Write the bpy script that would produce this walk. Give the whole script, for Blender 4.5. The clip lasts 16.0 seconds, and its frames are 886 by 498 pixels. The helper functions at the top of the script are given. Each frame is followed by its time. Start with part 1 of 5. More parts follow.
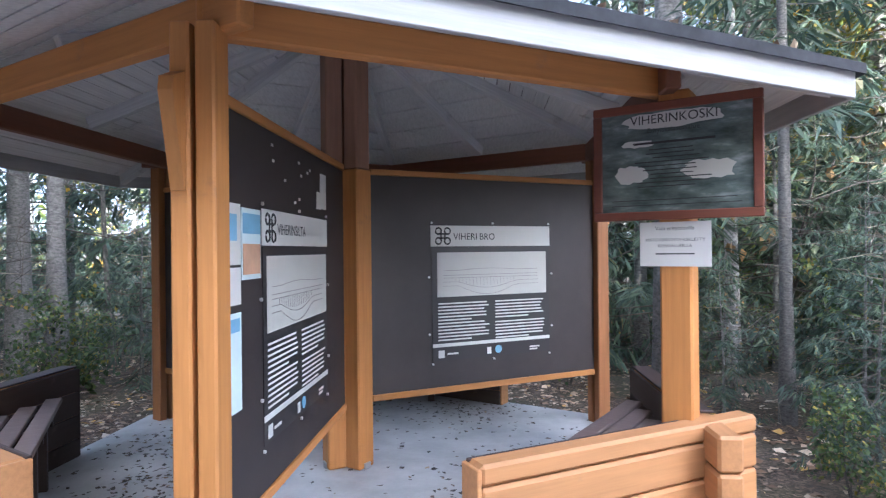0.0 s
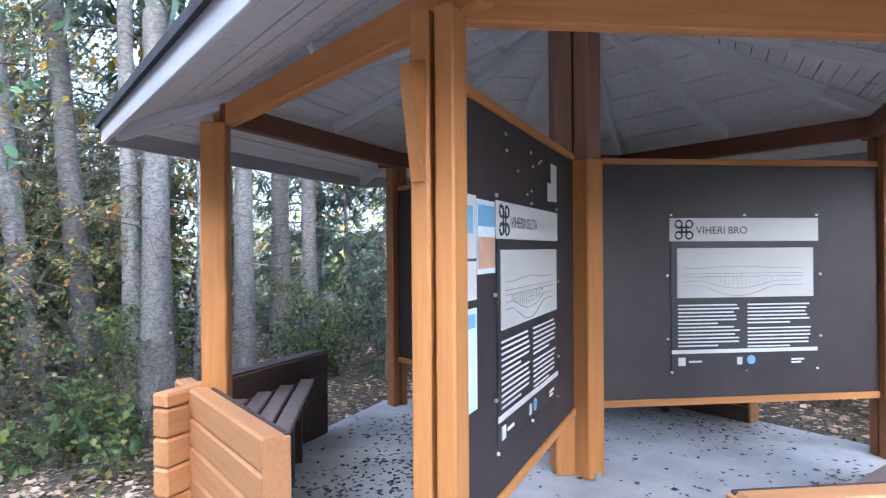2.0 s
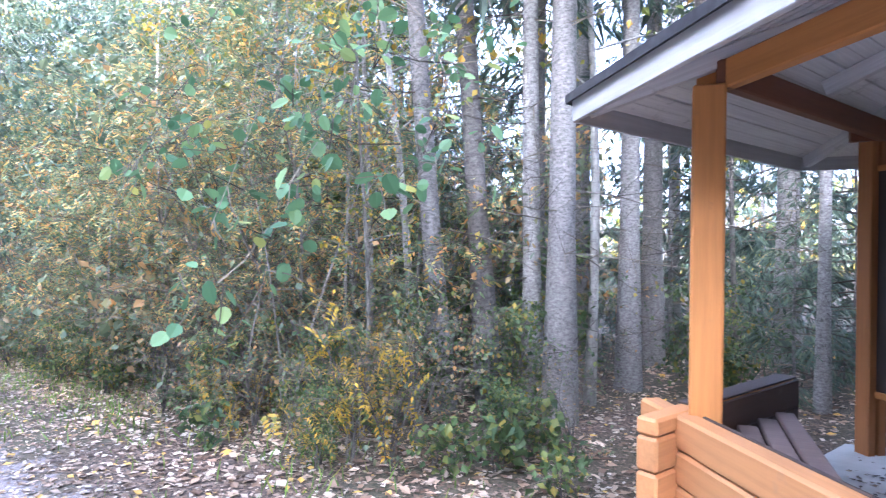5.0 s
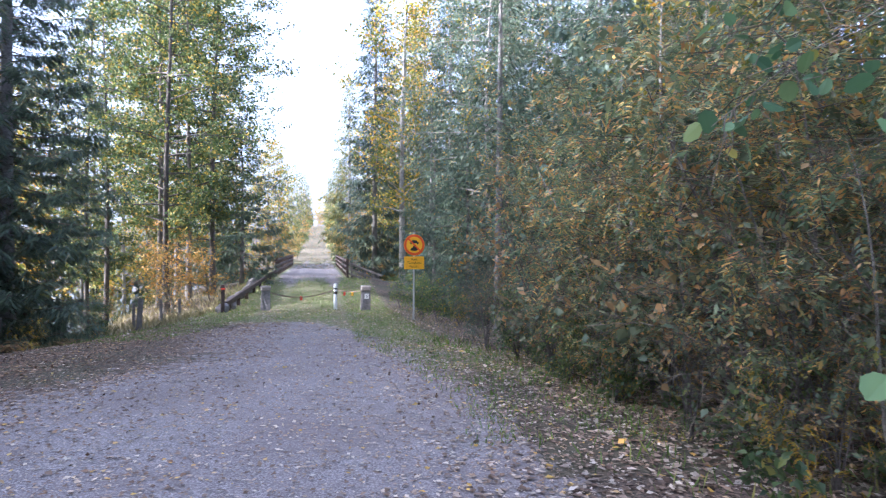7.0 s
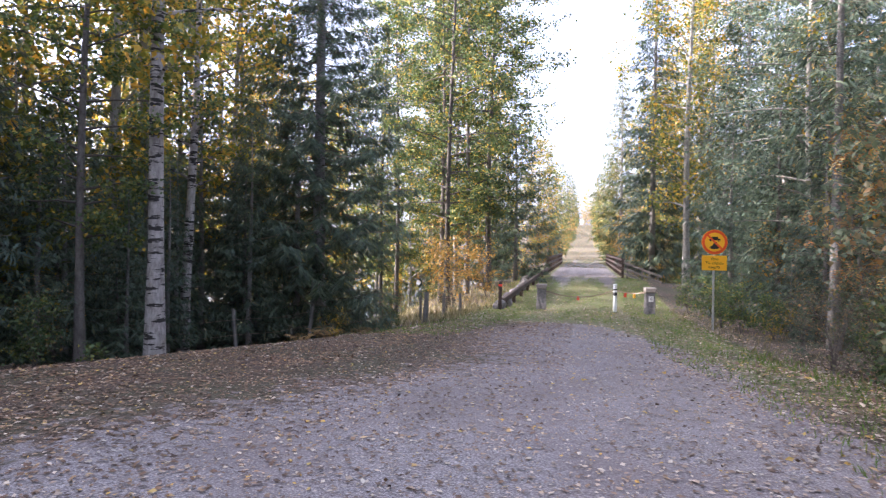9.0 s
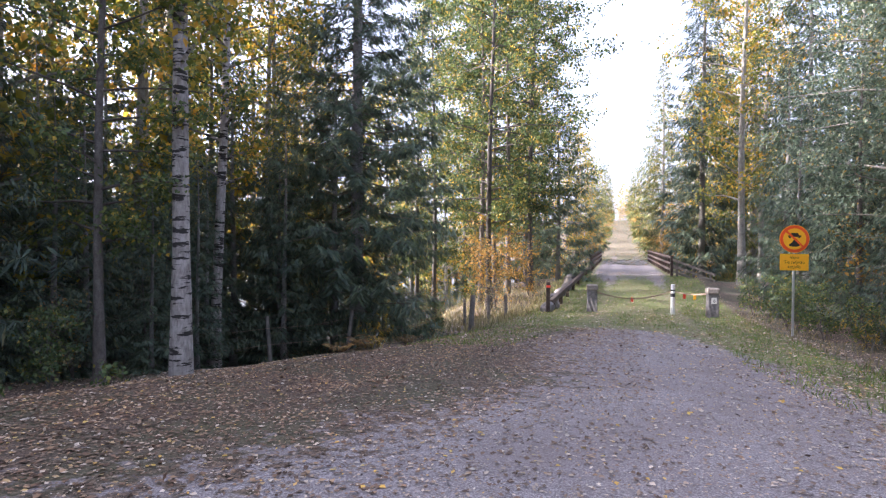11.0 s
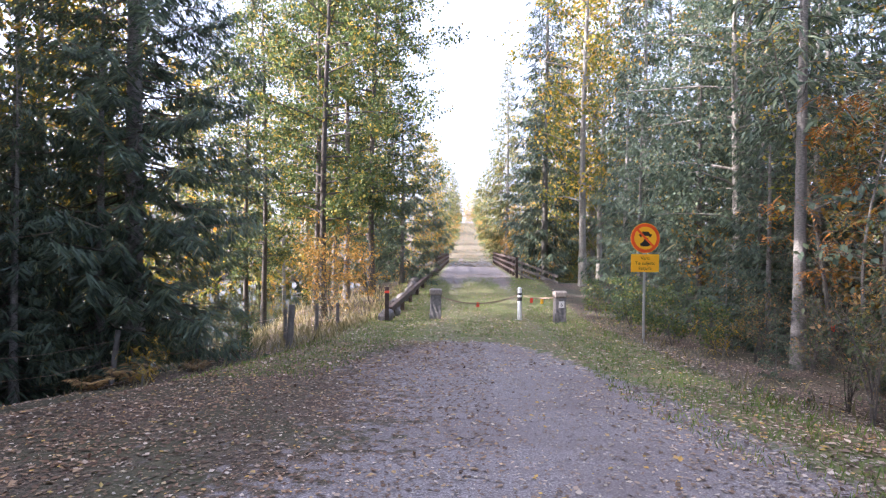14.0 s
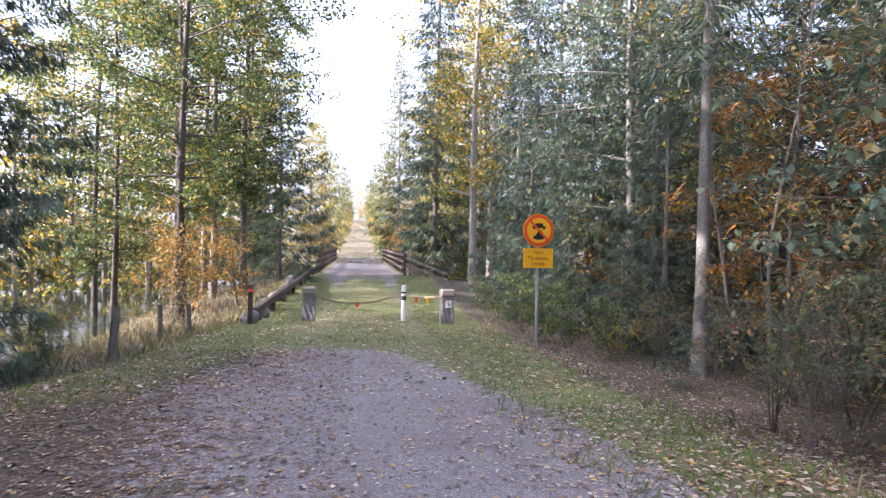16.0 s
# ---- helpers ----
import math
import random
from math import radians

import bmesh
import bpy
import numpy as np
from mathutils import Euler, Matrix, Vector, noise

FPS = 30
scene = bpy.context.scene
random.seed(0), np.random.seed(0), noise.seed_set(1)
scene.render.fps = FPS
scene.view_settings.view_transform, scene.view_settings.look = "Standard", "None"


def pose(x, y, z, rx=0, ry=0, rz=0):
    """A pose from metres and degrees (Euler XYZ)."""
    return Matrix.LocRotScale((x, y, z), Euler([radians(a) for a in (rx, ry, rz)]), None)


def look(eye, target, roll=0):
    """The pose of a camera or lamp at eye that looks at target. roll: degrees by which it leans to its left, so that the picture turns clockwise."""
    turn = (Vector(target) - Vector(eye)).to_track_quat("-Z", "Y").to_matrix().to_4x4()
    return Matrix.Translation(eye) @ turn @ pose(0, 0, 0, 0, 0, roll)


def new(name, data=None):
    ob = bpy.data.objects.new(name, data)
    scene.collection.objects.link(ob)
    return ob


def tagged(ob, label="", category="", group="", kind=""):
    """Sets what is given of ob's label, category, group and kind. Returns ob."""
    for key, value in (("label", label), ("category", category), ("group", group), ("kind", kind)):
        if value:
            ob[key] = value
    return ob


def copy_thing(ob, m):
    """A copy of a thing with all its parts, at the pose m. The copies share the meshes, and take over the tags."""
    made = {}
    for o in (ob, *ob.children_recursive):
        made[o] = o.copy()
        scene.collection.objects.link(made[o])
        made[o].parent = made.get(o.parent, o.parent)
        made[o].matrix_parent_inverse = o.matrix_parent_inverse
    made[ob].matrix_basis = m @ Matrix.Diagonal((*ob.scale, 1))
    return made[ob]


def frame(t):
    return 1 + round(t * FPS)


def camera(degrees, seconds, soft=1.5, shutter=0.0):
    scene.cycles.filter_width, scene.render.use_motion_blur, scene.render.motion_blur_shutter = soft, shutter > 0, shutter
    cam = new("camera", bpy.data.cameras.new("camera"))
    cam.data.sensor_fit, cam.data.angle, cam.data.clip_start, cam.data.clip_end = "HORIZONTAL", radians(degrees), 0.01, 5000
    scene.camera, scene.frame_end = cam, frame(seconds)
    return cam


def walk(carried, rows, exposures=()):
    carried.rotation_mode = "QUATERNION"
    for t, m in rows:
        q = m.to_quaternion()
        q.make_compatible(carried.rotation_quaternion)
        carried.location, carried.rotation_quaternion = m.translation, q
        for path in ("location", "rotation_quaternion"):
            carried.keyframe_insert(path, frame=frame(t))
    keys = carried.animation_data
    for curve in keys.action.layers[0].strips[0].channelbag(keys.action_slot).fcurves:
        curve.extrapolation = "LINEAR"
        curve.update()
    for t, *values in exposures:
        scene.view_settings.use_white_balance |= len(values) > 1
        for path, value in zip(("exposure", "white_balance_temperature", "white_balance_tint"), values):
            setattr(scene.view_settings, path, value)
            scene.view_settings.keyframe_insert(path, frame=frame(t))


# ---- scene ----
cam = camera(71.4, 16.0, soft=1.2, shutter=0.16)
PATH = [
    (0, (0.806, -0.451, 1.517), (2.786, -0.736, 1.521), -0.6),
    (0.5, (0.896, -0.399, 1.525), (2.891, -0.543, 1.525), -0.4),
    (1, (0.965, -0.339, 1.533), (2.965, -0.373, 1.536), -0.5),
    (1.5, (1.0, -0.356, 1.538), (2.993, -0.196, 1.54), -0.6),
    (2, (1.002, -0.356, 1.504), (2.961, 0.045, 1.505), -0.4),
    (2.5, (1.006, -0.32, 1.514), (2.917, 0.271, 1.51), -0.2),
    (3, (1.017, -0.189, 1.505), (2.868, 0.57, 1.492), 0.2),
    (3.2, (1.029, -0.118, 1.501), (2.868, 0.67, 1.487), 0.2),
    (5.3, (1.266, 1.07, 1.471), (2.727, 2.436, 1.46), 0.5),
    (5.5, (1.26, 1.189, 1.455), (2.64, 2.637, 1.447), 0.6),
    (5.6, (1.29, 1.251, 1.437), (2.623, 2.741, 1.441), 1.0),
    (5.9, (1.326, 1.511, 1.415), (2.448, 3.167, 1.408), 0.5),
    (6, (1.337, 1.608, 1.421), (2.368, 3.322, 1.413), 0.5),
    (6.5, (1.333, 1.966, 1.383), (1.943, 3.871, 1.382), 0.3),
    (7, (1.283, 2.258, 1.395), (1.674, 4.22, 1.393), 0.3),
    (7.5, (1.212, 2.626, 1.371), (1.353, 4.621, 1.358), 0.3),
    (8, (1.081, 2.955, 1.343), (0.967, 4.952, 1.328), 1.1),
    (8.5, (0.92, 3.32, 1.329), (0.667, 5.304, 1.319), 1.0),
    (9, (0.764, 3.648, 1.304), (0.316, 5.597, 1.291), 0.9),
    (9.2, (0.708, 3.786, 1.29), (0.195, 5.719, 1.278), 1.0),
    (11.3, (0.01, 5.116, 1.385), (-0.536, 7.04, 1.359), 0.4),
    (11.5, (0.002, 5.327, 1.385), (-0.537, 7.253, 1.358), 0.5),
    (12, (-0.048, 5.77, 1.357), (-0.503, 7.717, 1.334), 0.7),
    (12.5, (-0.061, 6.207, 1.341), (-0.369, 8.183, 1.322), 0.8),
    (13, (-0.063, 6.652, 1.329), (-0.292, 8.639, 1.307), 1.1),
    (13.5, (0.007, 7.173, 1.281), (-0.117, 9.169, 1.261), 0.7),
    (14, (0.12, 7.573, 1.295), (0.048, 9.572, 1.282), 0.6),
    (14.5, (0.201, 8.007, 1.276), (0.176, 10.007, 1.263), 0.6),
    (15, (0.349, 8.464, 1.244), (0.372, 10.464, 1.23), 0.8),
    (15.5, (0.442, 8.948, 1.208), (0.542, 10.945, 1.185), 1.3),
    (16, (0.549, 9.486, 1.165), (0.821, 11.467, 1.151), 1.2),
]
walk(cam, [(t, look(eye, aim, lean)) for t, eye, aim, lean in PATH],
     [(0, 3.75, 4900, 12), (1.5, 4.02, 4850, 13), (3.2, 4.12, 4800, 13), (5.4, 4.37, 4800, 20), (6.0, 3.52, 4820, 20), (6.5, 3.0, 4870, 20), (7.0, 2.86, 4920, 20), (9.0, 2.82, 5520, 23), (16, 2.89, 5450, 24)])

# ---- world and light ----
SUN_EL, SUN_AZ = 19.0, 98.0          # elevation, and heading measured to the left of +y
world = bpy.data.worlds.new("sky")
scene.world = world
world.use_nodes = True
_n = world.node_tree.nodes
_sky = _n.new("ShaderNodeTexSky")
_sky.sky_type, _sky.sun_disc = "NISHITA", False
_sky.sun_elevation, _sky.sun_rotation = radians(SUN_EL), radians(-SUN_AZ)
_sky.dust_density, _sky.air_density, _sky.ozone_density = 7.0, 0.55, 0.3
_n["Background"].inputs[1].default_value = 0.15
_veil = _n.new("ShaderNodeMix")                # thin white haze over the blue
_veil.data_type = "RGBA"
_veil.inputs[0].default_value = 0.45
_veil.inputs[7].default_value = (2.6, 2.6, 2.6, 1)
world.node_tree.links.new(_sky.outputs[0], _veil.inputs[6])
world.node_tree.links.new(_veil.outputs[2], _n["Background"].inputs[0])
sun_data = bpy.data.lights.new("sun", "SUN")
sun_data.energy, sun_data.angle, sun_data.color = 3.2, radians(0.6), (1.0, 0.86, 0.68)
sun = new("sun", sun_data)
_sd = Vector((-math.sin(radians(SUN_AZ)) * math.cos(radians(SUN_EL)), math.cos(radians(SUN_AZ)) * math.cos(radians(SUN_EL)), math.sin(radians(SUN_EL))))
sun.matrix_world = look(_sd * 60, (0, 0, 0))


# ---- materials ----
def mat(name, build, rough=0.8, metal=0.0):
    m = bpy.data.materials.new(name)
    m.use_nodes = True
    nt = m.node_tree
    b = nt.nodes["Principled BSDF"]
    b.inputs["Roughness"].default_value = rough
    b.inputs["Metallic"].default_value = metal
    build(nt, b)
    return m


def link(nt, a, b):
    nt.links.new(a, b)


def coords(nt, scale=(1, 1, 1), kind="Object"):
    tc = nt.nodes.new("ShaderNodeTexCoord")
    mp = nt.nodes.new("ShaderNodeMapping")
    mp.inputs["Scale"].default_value = scale
    link(nt, tc.outputs[kind], mp.inputs["Vector"])
    return mp.outputs["Vector"]


def noise_tex(nt, vec, scale, detail=5.0, rough=0.6):
    n = nt.nodes.new("ShaderNodeTexNoise")
    n.inputs["Scale"].default_value, n.inputs["Detail"].default_value, n.inputs["Roughness"].default_value = scale, detail, rough
    link(nt, vec, n.inputs["Vector"])
    return n.outputs["Fac"]


def ramp(nt, fac, stops):
    r = nt.nodes.new("ShaderNodeValToRGB")
    e = r.color_ramp.elements
    while len(e) < len(stops):
        e.new(0.5)
    for el, (p, c) in zip(e, stops):
        el.position, el.color = p, (*c, 1)
    link(nt, fac, r.inputs["Fac"])
    return r.outputs["Color"]


def blend(nt, fac, a, b, mode="MIX"):
    m = nt.nodes.new("ShaderNodeMix")
    m.data_type, m.blend_type = "RGBA", mode
    for sock, v in ((0, fac), (6, a), (7, b)):
        if isinstance(v, bpy.types.NodeSocket):
            link(nt, v, m.inputs[sock])
        elif sock == 0:
            m.inputs[0].default_value = v
        else:
            m.inputs[sock].default_value = (*v, 1)
    return m.outputs[2]


def bump(nt, b, height, strength=0.3, dist=0.01):
    n = nt.nodes.new("ShaderNodeBump")
    n.inputs["Strength"].default_value, n.inputs["Distance"].default_value = strength, dist
    link(nt, height, n.inputs["Height"])
    link(nt, n.outputs["Normal"], b.inputs["Normal"])


def island(nt):
    return nt.nodes.new("ShaderNodeNewGeometry").outputs["Random Per Island"]


def object_random(nt):
    return nt.nodes.new("ShaderNodeObjectInfo").outputs["Random"]


def painted(name, c, worn, grain=(2, 40, 40), rough=0.6, wear=0.62):
    """Painted or stained timber with fibre along local x."""
    def go(nt, b):
        v = coords(nt, grain)
        g = noise_tex(nt, v, 1.0, 6)
        w = noise_tex(nt, coords(nt, (1, 1, 1)), 5.0, 8, 0.7)
        dark = tuple(x * 0.82 for x in c)
        base = ramp(nt, g, [(0.3, dark), (0.6, c)])
        mask = ramp(nt, w, [(wear, (0, 0, 0)), (wear + 0.1, (1, 1, 1))])
        half = nt.nodes.new("ShaderNodeMath")
        half.operation = "MULTIPLY"
        half.inputs[1].default_value = 0.55
        link(nt, mask, half.inputs[0])
        col = blend(nt, half.outputs[0], base, worn)
        tone = ramp(nt, object_random(nt), [(0, (0.86, 0.86, 0.86)), (1, (1.08, 1.06, 1.04))])
        col = blend(nt, 1.0, col, tone, "MULTIPLY")
        link(nt, col, b.inputs["Base Color"])
        bump(nt, b, g, 0.35, 0.004)
    return mat(name, go, rough)


def plain(name, c, rough=0.7, metal=0.0, var=0.15, scale=6.0):
    def go(nt, b):
        n = noise_tex(nt, coords(nt), scale, 6, 0.65)
        lo, hi = tuple(x * (1 - var) for x in c), tuple(min(1, x * (1 + var)) for x in c)
        link(nt, ramp(nt, n, [(0.3, lo), (0.7, hi)]), b.inputs["Base Color"])
        bump(nt, b, noise_tex(nt, coords(nt), scale * 12, 4), 0.12, 0.002)
    return mat(name, go, rough, metal)


def leafy(name, stops, rough=0.55, trans=0.35):
    """Leaves, one tone a leaf, that let some light through."""
    def go(nt, b):
        col = ramp(nt, island(nt), stops)
        tone = ramp(nt, object_random(nt), [(0, (0.8, 0.82, 0.8)), (1, (1.15, 1.12, 1.0))])
        col = blend(nt, 1.0, col, tone, "MULTIPLY")
        patch = ramp(nt, noise_tex(nt, coords(nt, (1, 1, 1), "Object"), 1.1, 3), [(0.35, (0.7, 0.75, 0.75)), (0.65, (1.15, 1.1, 1.0))])
        col = blend(nt, 1.0, col, patch, "MULTIPLY")
        link(nt, col, b.inputs["Base Color"])
        t = nt.nodes.new("ShaderNodeBsdfTranslucent")
        link(nt, col, t.inputs["Color"])
        mx = nt.nodes.new("ShaderNodeMixShader")
        mx.inputs[0].default_value = trans
        link(nt, b.outputs[0], mx.inputs[1])
        link(nt, t.outputs[0], mx.inputs[2])
        link(nt, mx.outputs[0], nt.nodes["Material Output"].inputs["Surface"])
    return mat(name, go, rough)


def bark(name, c1, c2, marks=None, scale=(6, 6, 2.2)):
    def go(nt, b):
        v = coords(nt, scale)
        n = noise_tex(nt, v, 2.5, 8, 0.7)
        col = ramp(nt, n, [(0.32, c1), (0.62, c2)])
        if marks:
            m = noise_tex(nt, coords(nt, (1.3, 1.3, 6.5)), 2.0, 4, 0.6)
            col = blend(nt, ramp(nt, m, [(0.545, (0, 0, 0)), (0.575, (1, 1, 1))]), col, marks)
        else:
            m = noise_tex(nt, coords(nt, (9, 9, 26)), 2.0, 5, 0.7)
            col = blend(nt, ramp(nt, m, [(0.5, (0, 0, 0)), (0.66, (0.6, 0.6, 0.6))]), col, tuple(x * 0.4 for x in c1))
        moss = noise_tex(nt, coords(nt, (1, 1, 0.6)), 2.0, 4)
        col = blend(nt, ramp(nt, moss, [(0.58, (0, 0, 0)), (0.75, (0.45, 0.45, 0.45))]), col, (0.10, 0.12, 0.06))
        col = blend(nt, 1.0, col, ramp(nt, object_random(nt), [(0, (0.5, 0.48, 0.46)), (1, (1.1, 1.1, 1.1))]), "MULTIPLY")
        link(nt, col, b.inputs["Base Color"])
        bump(nt, b, m, 0.8, 0.02)
    return mat(name, go, 0.9)


def ground_go(nt, b):
    geo = nt.nodes.new("ShaderNodeNewGeometry")
    pos = geo.outputs["Position"]
    at = nt.nodes.new("ShaderNodeVertexColor")
    at.layer_name = "cover"
    sep = nt.nodes.new("ShaderNodeSeparateColor")
    link(nt, at.outputs["Color"], sep.inputs["Color"])
    big = noise_tex(nt, pos, 0.7, 5, 0.6)
    mid = noise_tex(nt, pos, 5.0, 7, 0.7)
    fine = noise_tex(nt, pos, 60.0, 4, 0.7)
    vor = nt.nodes.new("ShaderNodeTexVoronoi")
    vor.inputs["Scale"].default_value = 55
    link(nt, pos, vor.inputs["Vector"])
    gravel = ramp(nt, fine, [(0.34, (0.075, 0.064, 0.062)), (0.5, (0.235, 0.21, 0.205)), (0.68, (0.52, 0.48, 0.465))])
    gravel = blend(nt, ramp(nt, big, [(0.4, (0, 0, 0)), (0.7, (0.6, 0.6, 0.6))]), gravel, (0.17, 0.135, 0.125))
    gravel = blend(nt, ramp(nt, mid, [(0.5, (0, 0, 0)), (0.75, (0.5, 0.5, 0.5))]), gravel, (0.17, 0.135, 0.12))
    litter = ramp(nt, vor.outputs["Color"], [(0.15, (0.035, 0.026, 0.02)), (0.5, (0.095, 0.066, 0.045)), (0.85, (0.2, 0.14, 0.095))])
    litter = blend(nt, ramp(nt, big, [(0.42, (0, 0, 0)), (0.6, (0.6, 0.6, 0.6))]), litter, (0.06, 0.07, 0.03))
    turf = ramp(nt, mid, [(0.3, (0.07, 0.095, 0.025)), (0.5, (0.14, 0.16, 0.05)), (0.6, (0.2, 0.15, 0.08)), (0.72, (0.26, 0.19, 0.11))])
    rag = nt.nodes.new("ShaderNodeMath")
    rag.operation = "MULTIPLY_ADD"
    rag.inputs[1].default_value, rag.inputs[2].default_value = 1.7, -0.85
    link(nt, mid, rag.inputs[0])

    def ragged(sock):
        a = nt.nodes.new("ShaderNodeMath")
        link(nt, sock, a.inputs[0])
        link(nt, rag.outputs[0], a.inputs[1])
        return ramp(nt, a.outputs[0], [(0.42, (0, 0, 0)), (0.58, (1, 1, 1))])
    col = blend(nt, ragged(sep.outputs[1]), litter, turf)
    col = blend(nt, ragged(sep.outputs[0]), col, gravel)
    link(nt, col, b.inputs["Base Color"])
    bump(nt, b, fine, 0.5, 0.02)


M_ground = mat("ground", ground_go, 0.95)
M_orange = painted("ochre_stain", (0.50, 0.22, 0.055), (0.30, 0.17, 0.08))
M_orange_v = painted("ochre_stain_upright", (0.50, 0.22, 0.055), (0.30, 0.15, 0.06), (40, 40, 2))
M_brown = painted("brown_stain", (0.055, 0.035, 0.028), (0.12, 0.09, 0.07))
M_slat = painted("weathered_slat", (0.17, 0.125, 0.11), (0.30, 0.26, 0.23))
M_log = painted("ochre_log", (0.50, 0.245, 0.092), (0.36, 0.21, 0.11))
# same ochre as the front posts, with the inner shade put into the colour
M_mid_v = painted("shaded_stain_upright", (0.33, 0.14, 0.045), (0.2, 0.1, 0.05), (40, 40, 2))
# ring beams away from the front: shade and grime put into the stain colour
M_redbeam = painted("shaded_grimy_red_stain", (0.20, 0.075, 0.035), (0.12, 0.06, 0.04))
M_white = painted("white_paint", (0.47, 0.47, 0.465), (0.4, 0.4, 0.37), wear=0.66)
M_ceil = painted("grey_boards", (0.7, 0.7, 0.7), (0.25, 0.25, 0.24), (2, 60, 60), wear=0.6)
M_panel = plain("panel_brown", (0.036, 0.028, 0.027), 0.5, 0, 0.2, 2.0)
M_poster = plain("poster_ground", (0.03, 0.026, 0.028), 0.45, 0, 0.08, 3.0)
M_sheet = plain("sheet_white", (0.62, 0.61, 0.58), 0.5, 0, 0.04, 3.0)
M_upper = painted("dull_red_stain", (0.27, 0.145, 0.09), (0.12, 0.08, 0.06), (40, 40, 2))
M_sheet2 = plain("sheet_drawing", (0.55, 0.54, 0.50), 0.5, 0, 0.05, 2.0)
M_ink = plain("ink", (0.02, 0.02, 0.022), 0.6, 0, 0.05)
M_line = plain("drawing_line", (0.22, 0.21, 0.2), 0.7, 0, 0.05)
M_blue = plain("print_blue", (0.2, 0.4, 0.58), 0.5, 0, 0.1)
M_paleblue = plain("print_pale_blue", (0.62, 0.73, 0.75), 0.5, 0, 0.08)
M_sand = plain("print_sand", (0.55, 0.33, 0.2), 0.5, 0, 0.2)
M_slab = plain("concrete", (0.44, 0.44, 0.43), 0.9, 0, 0.28, 1.4)
M_felt = plain("roof_felt", (0.035, 0.035, 0.037), 0.95, 0, 0.4, 9.0)
M_red = painted("red_brown_frame", (0.17, 0.05, 0.025), (0.1, 0.04, 0.03))
M_metal = plain("zinc", (0.5, 0.51, 0.52), 0.45, 0.8, 0.1)
M_bolt = plain("bolt", (0.6, 0.6, 0.58), 0.4, 0.5, 0.1)
M_signred = plain("sign_red", (0.78, 0.10, 0.015), 0.4, 0, 0.05)
M_signyel = plain("sign_yellow", (0.92, 0.46, 0.01), 0.4, 0, 0.04)
M_signblk = plain("sign_black", (0.02, 0.018, 0.015), 0.5, 0, 0.05)
M_stone = plain("granite", (0.16, 0.15, 0.145), 0.9, 0, 0.45, 14.0)
M_wpost = plain("white_post", (0.72, 0.72, 0.72), 0.5, 0, 0.1)
M_rail = plain("rail_timber", (0.07, 0.05, 0.04), 0.85, 0, 0.4, 5)
M_fence = plain("fence_timber", (0.13, 0.12, 0.105), 0.9, 0, 0.4, 8)
M_rust = plain("chain", (0.27, 0.2, 0.14), 0.6, 0.3, 0.3)
M_tag = plain("red_tag", (0.75, 0.07, 0.03), 0.6, 0, 0.1)
M_spruce_bark = bark("spruce_bark", (0.11, 0.105, 0.095), (0.33, 0.32, 0.295), None, (8, 8, 14))
M_birch_bark = bark("birch_bark", (0.17, 0.15, 0.135), (0.43, 0.4, 0.37), (0.028, 0.025, 0.022))
M_alder_bark = bark("alder_bark", (0.075, 0.065, 0.055), (0.17, 0.155, 0.135))
M_aspen_bark = bark("aspen_bark", (0.16, 0.15, 0.13), (0.33, 0.32, 0.28))
M_needle = leafy("needles", [(0, (0.05, 0.074, 0.06)), (0.5, (0.092, 0.138, 0.104)), (0.93, (0.145, 0.195, 0.13)), (1, (0.22, 0.2, 0.09))], 0.6, 0.28)
# needle green with low sunlight painted in as yellow
M_needle_lit = leafy("needles_sunlit", [(0, (0.06, 0.085, 0.03)), (0.55, (0.13, 0.165, 0.05)), (0.85, (0.26, 0.22, 0.06)), (1, (0.36, 0.25, 0.06))], 0.6, 0.3)
M_green = leafy("leaves_green", [(0, (0.05, 0.09, 0.034)), (0.55, (0.108, 0.165, 0.06)), (0.85, (0.2, 0.235, 0.065)), (1, (0.45, 0.32, 0.06))])
M_greyg = leafy("leaves_willow", [(0, (0.058, 0.095, 0.068)), (0.6, (0.14, 0.2, 0.15)), (0.92, (0.21, 0.255, 0.16)), (1, (0.43, 0.28, 0.08))])
M_yelgr = leafy("leaves_turning", [(0, (0.075, 0.113, 0.025)), (0.45, (0.200, 0.225, 0.037)), (0.75, (0.450, 0.338, 0.044)), (1, (0.625, 0.338, 0.037))])
M_yellow = leafy("leaves_yellow", [(0, (0.16, 0.17, 0.03)), (0.4, (0.46, 0.33, 0.03)), (1, (0.6, 0.36, 0.03))])
M_orangel = leafy("leaves_orange", [(0, (0.184, 0.086, 0.034)), (0.4, (0.391, 0.172, 0.040)), (0.75, (0.575, 0.253, 0.034)), (1, (0.161, 0.161, 0.046))])
M_amber = leafy("leaves_amber", [(0, (0.12, 0.12, 0.04)), (0.4, (0.3, 0.2, 0.05)), (0.8, (0.48, 0.29, 0.06)), (1, (0.4, 0.19, 0.05))], 0.55, 0.4)
M_russet = leafy("leaves_russet", [(0, (0.095, 0.13, 0.08)), (0.55, (0.18, 0.21, 0.12)), (0.82, (0.33, 0.22, 0.11)), (1, (0.5, 0.28, 0.1))])
M_fallen = leafy("fallen_leaves", [(0, (0.12, 0.07, 0.045)), (0.35, (0.26, 0.17, 0.12)), (0.7, (0.46, 0.35, 0.28)), (0.93, (0.7, 0.6, 0.53)), (0.965, (0.62, 0.36, 0.08)), (1, (0.66, 0.44, 0.1))], 0.6, 0.1)
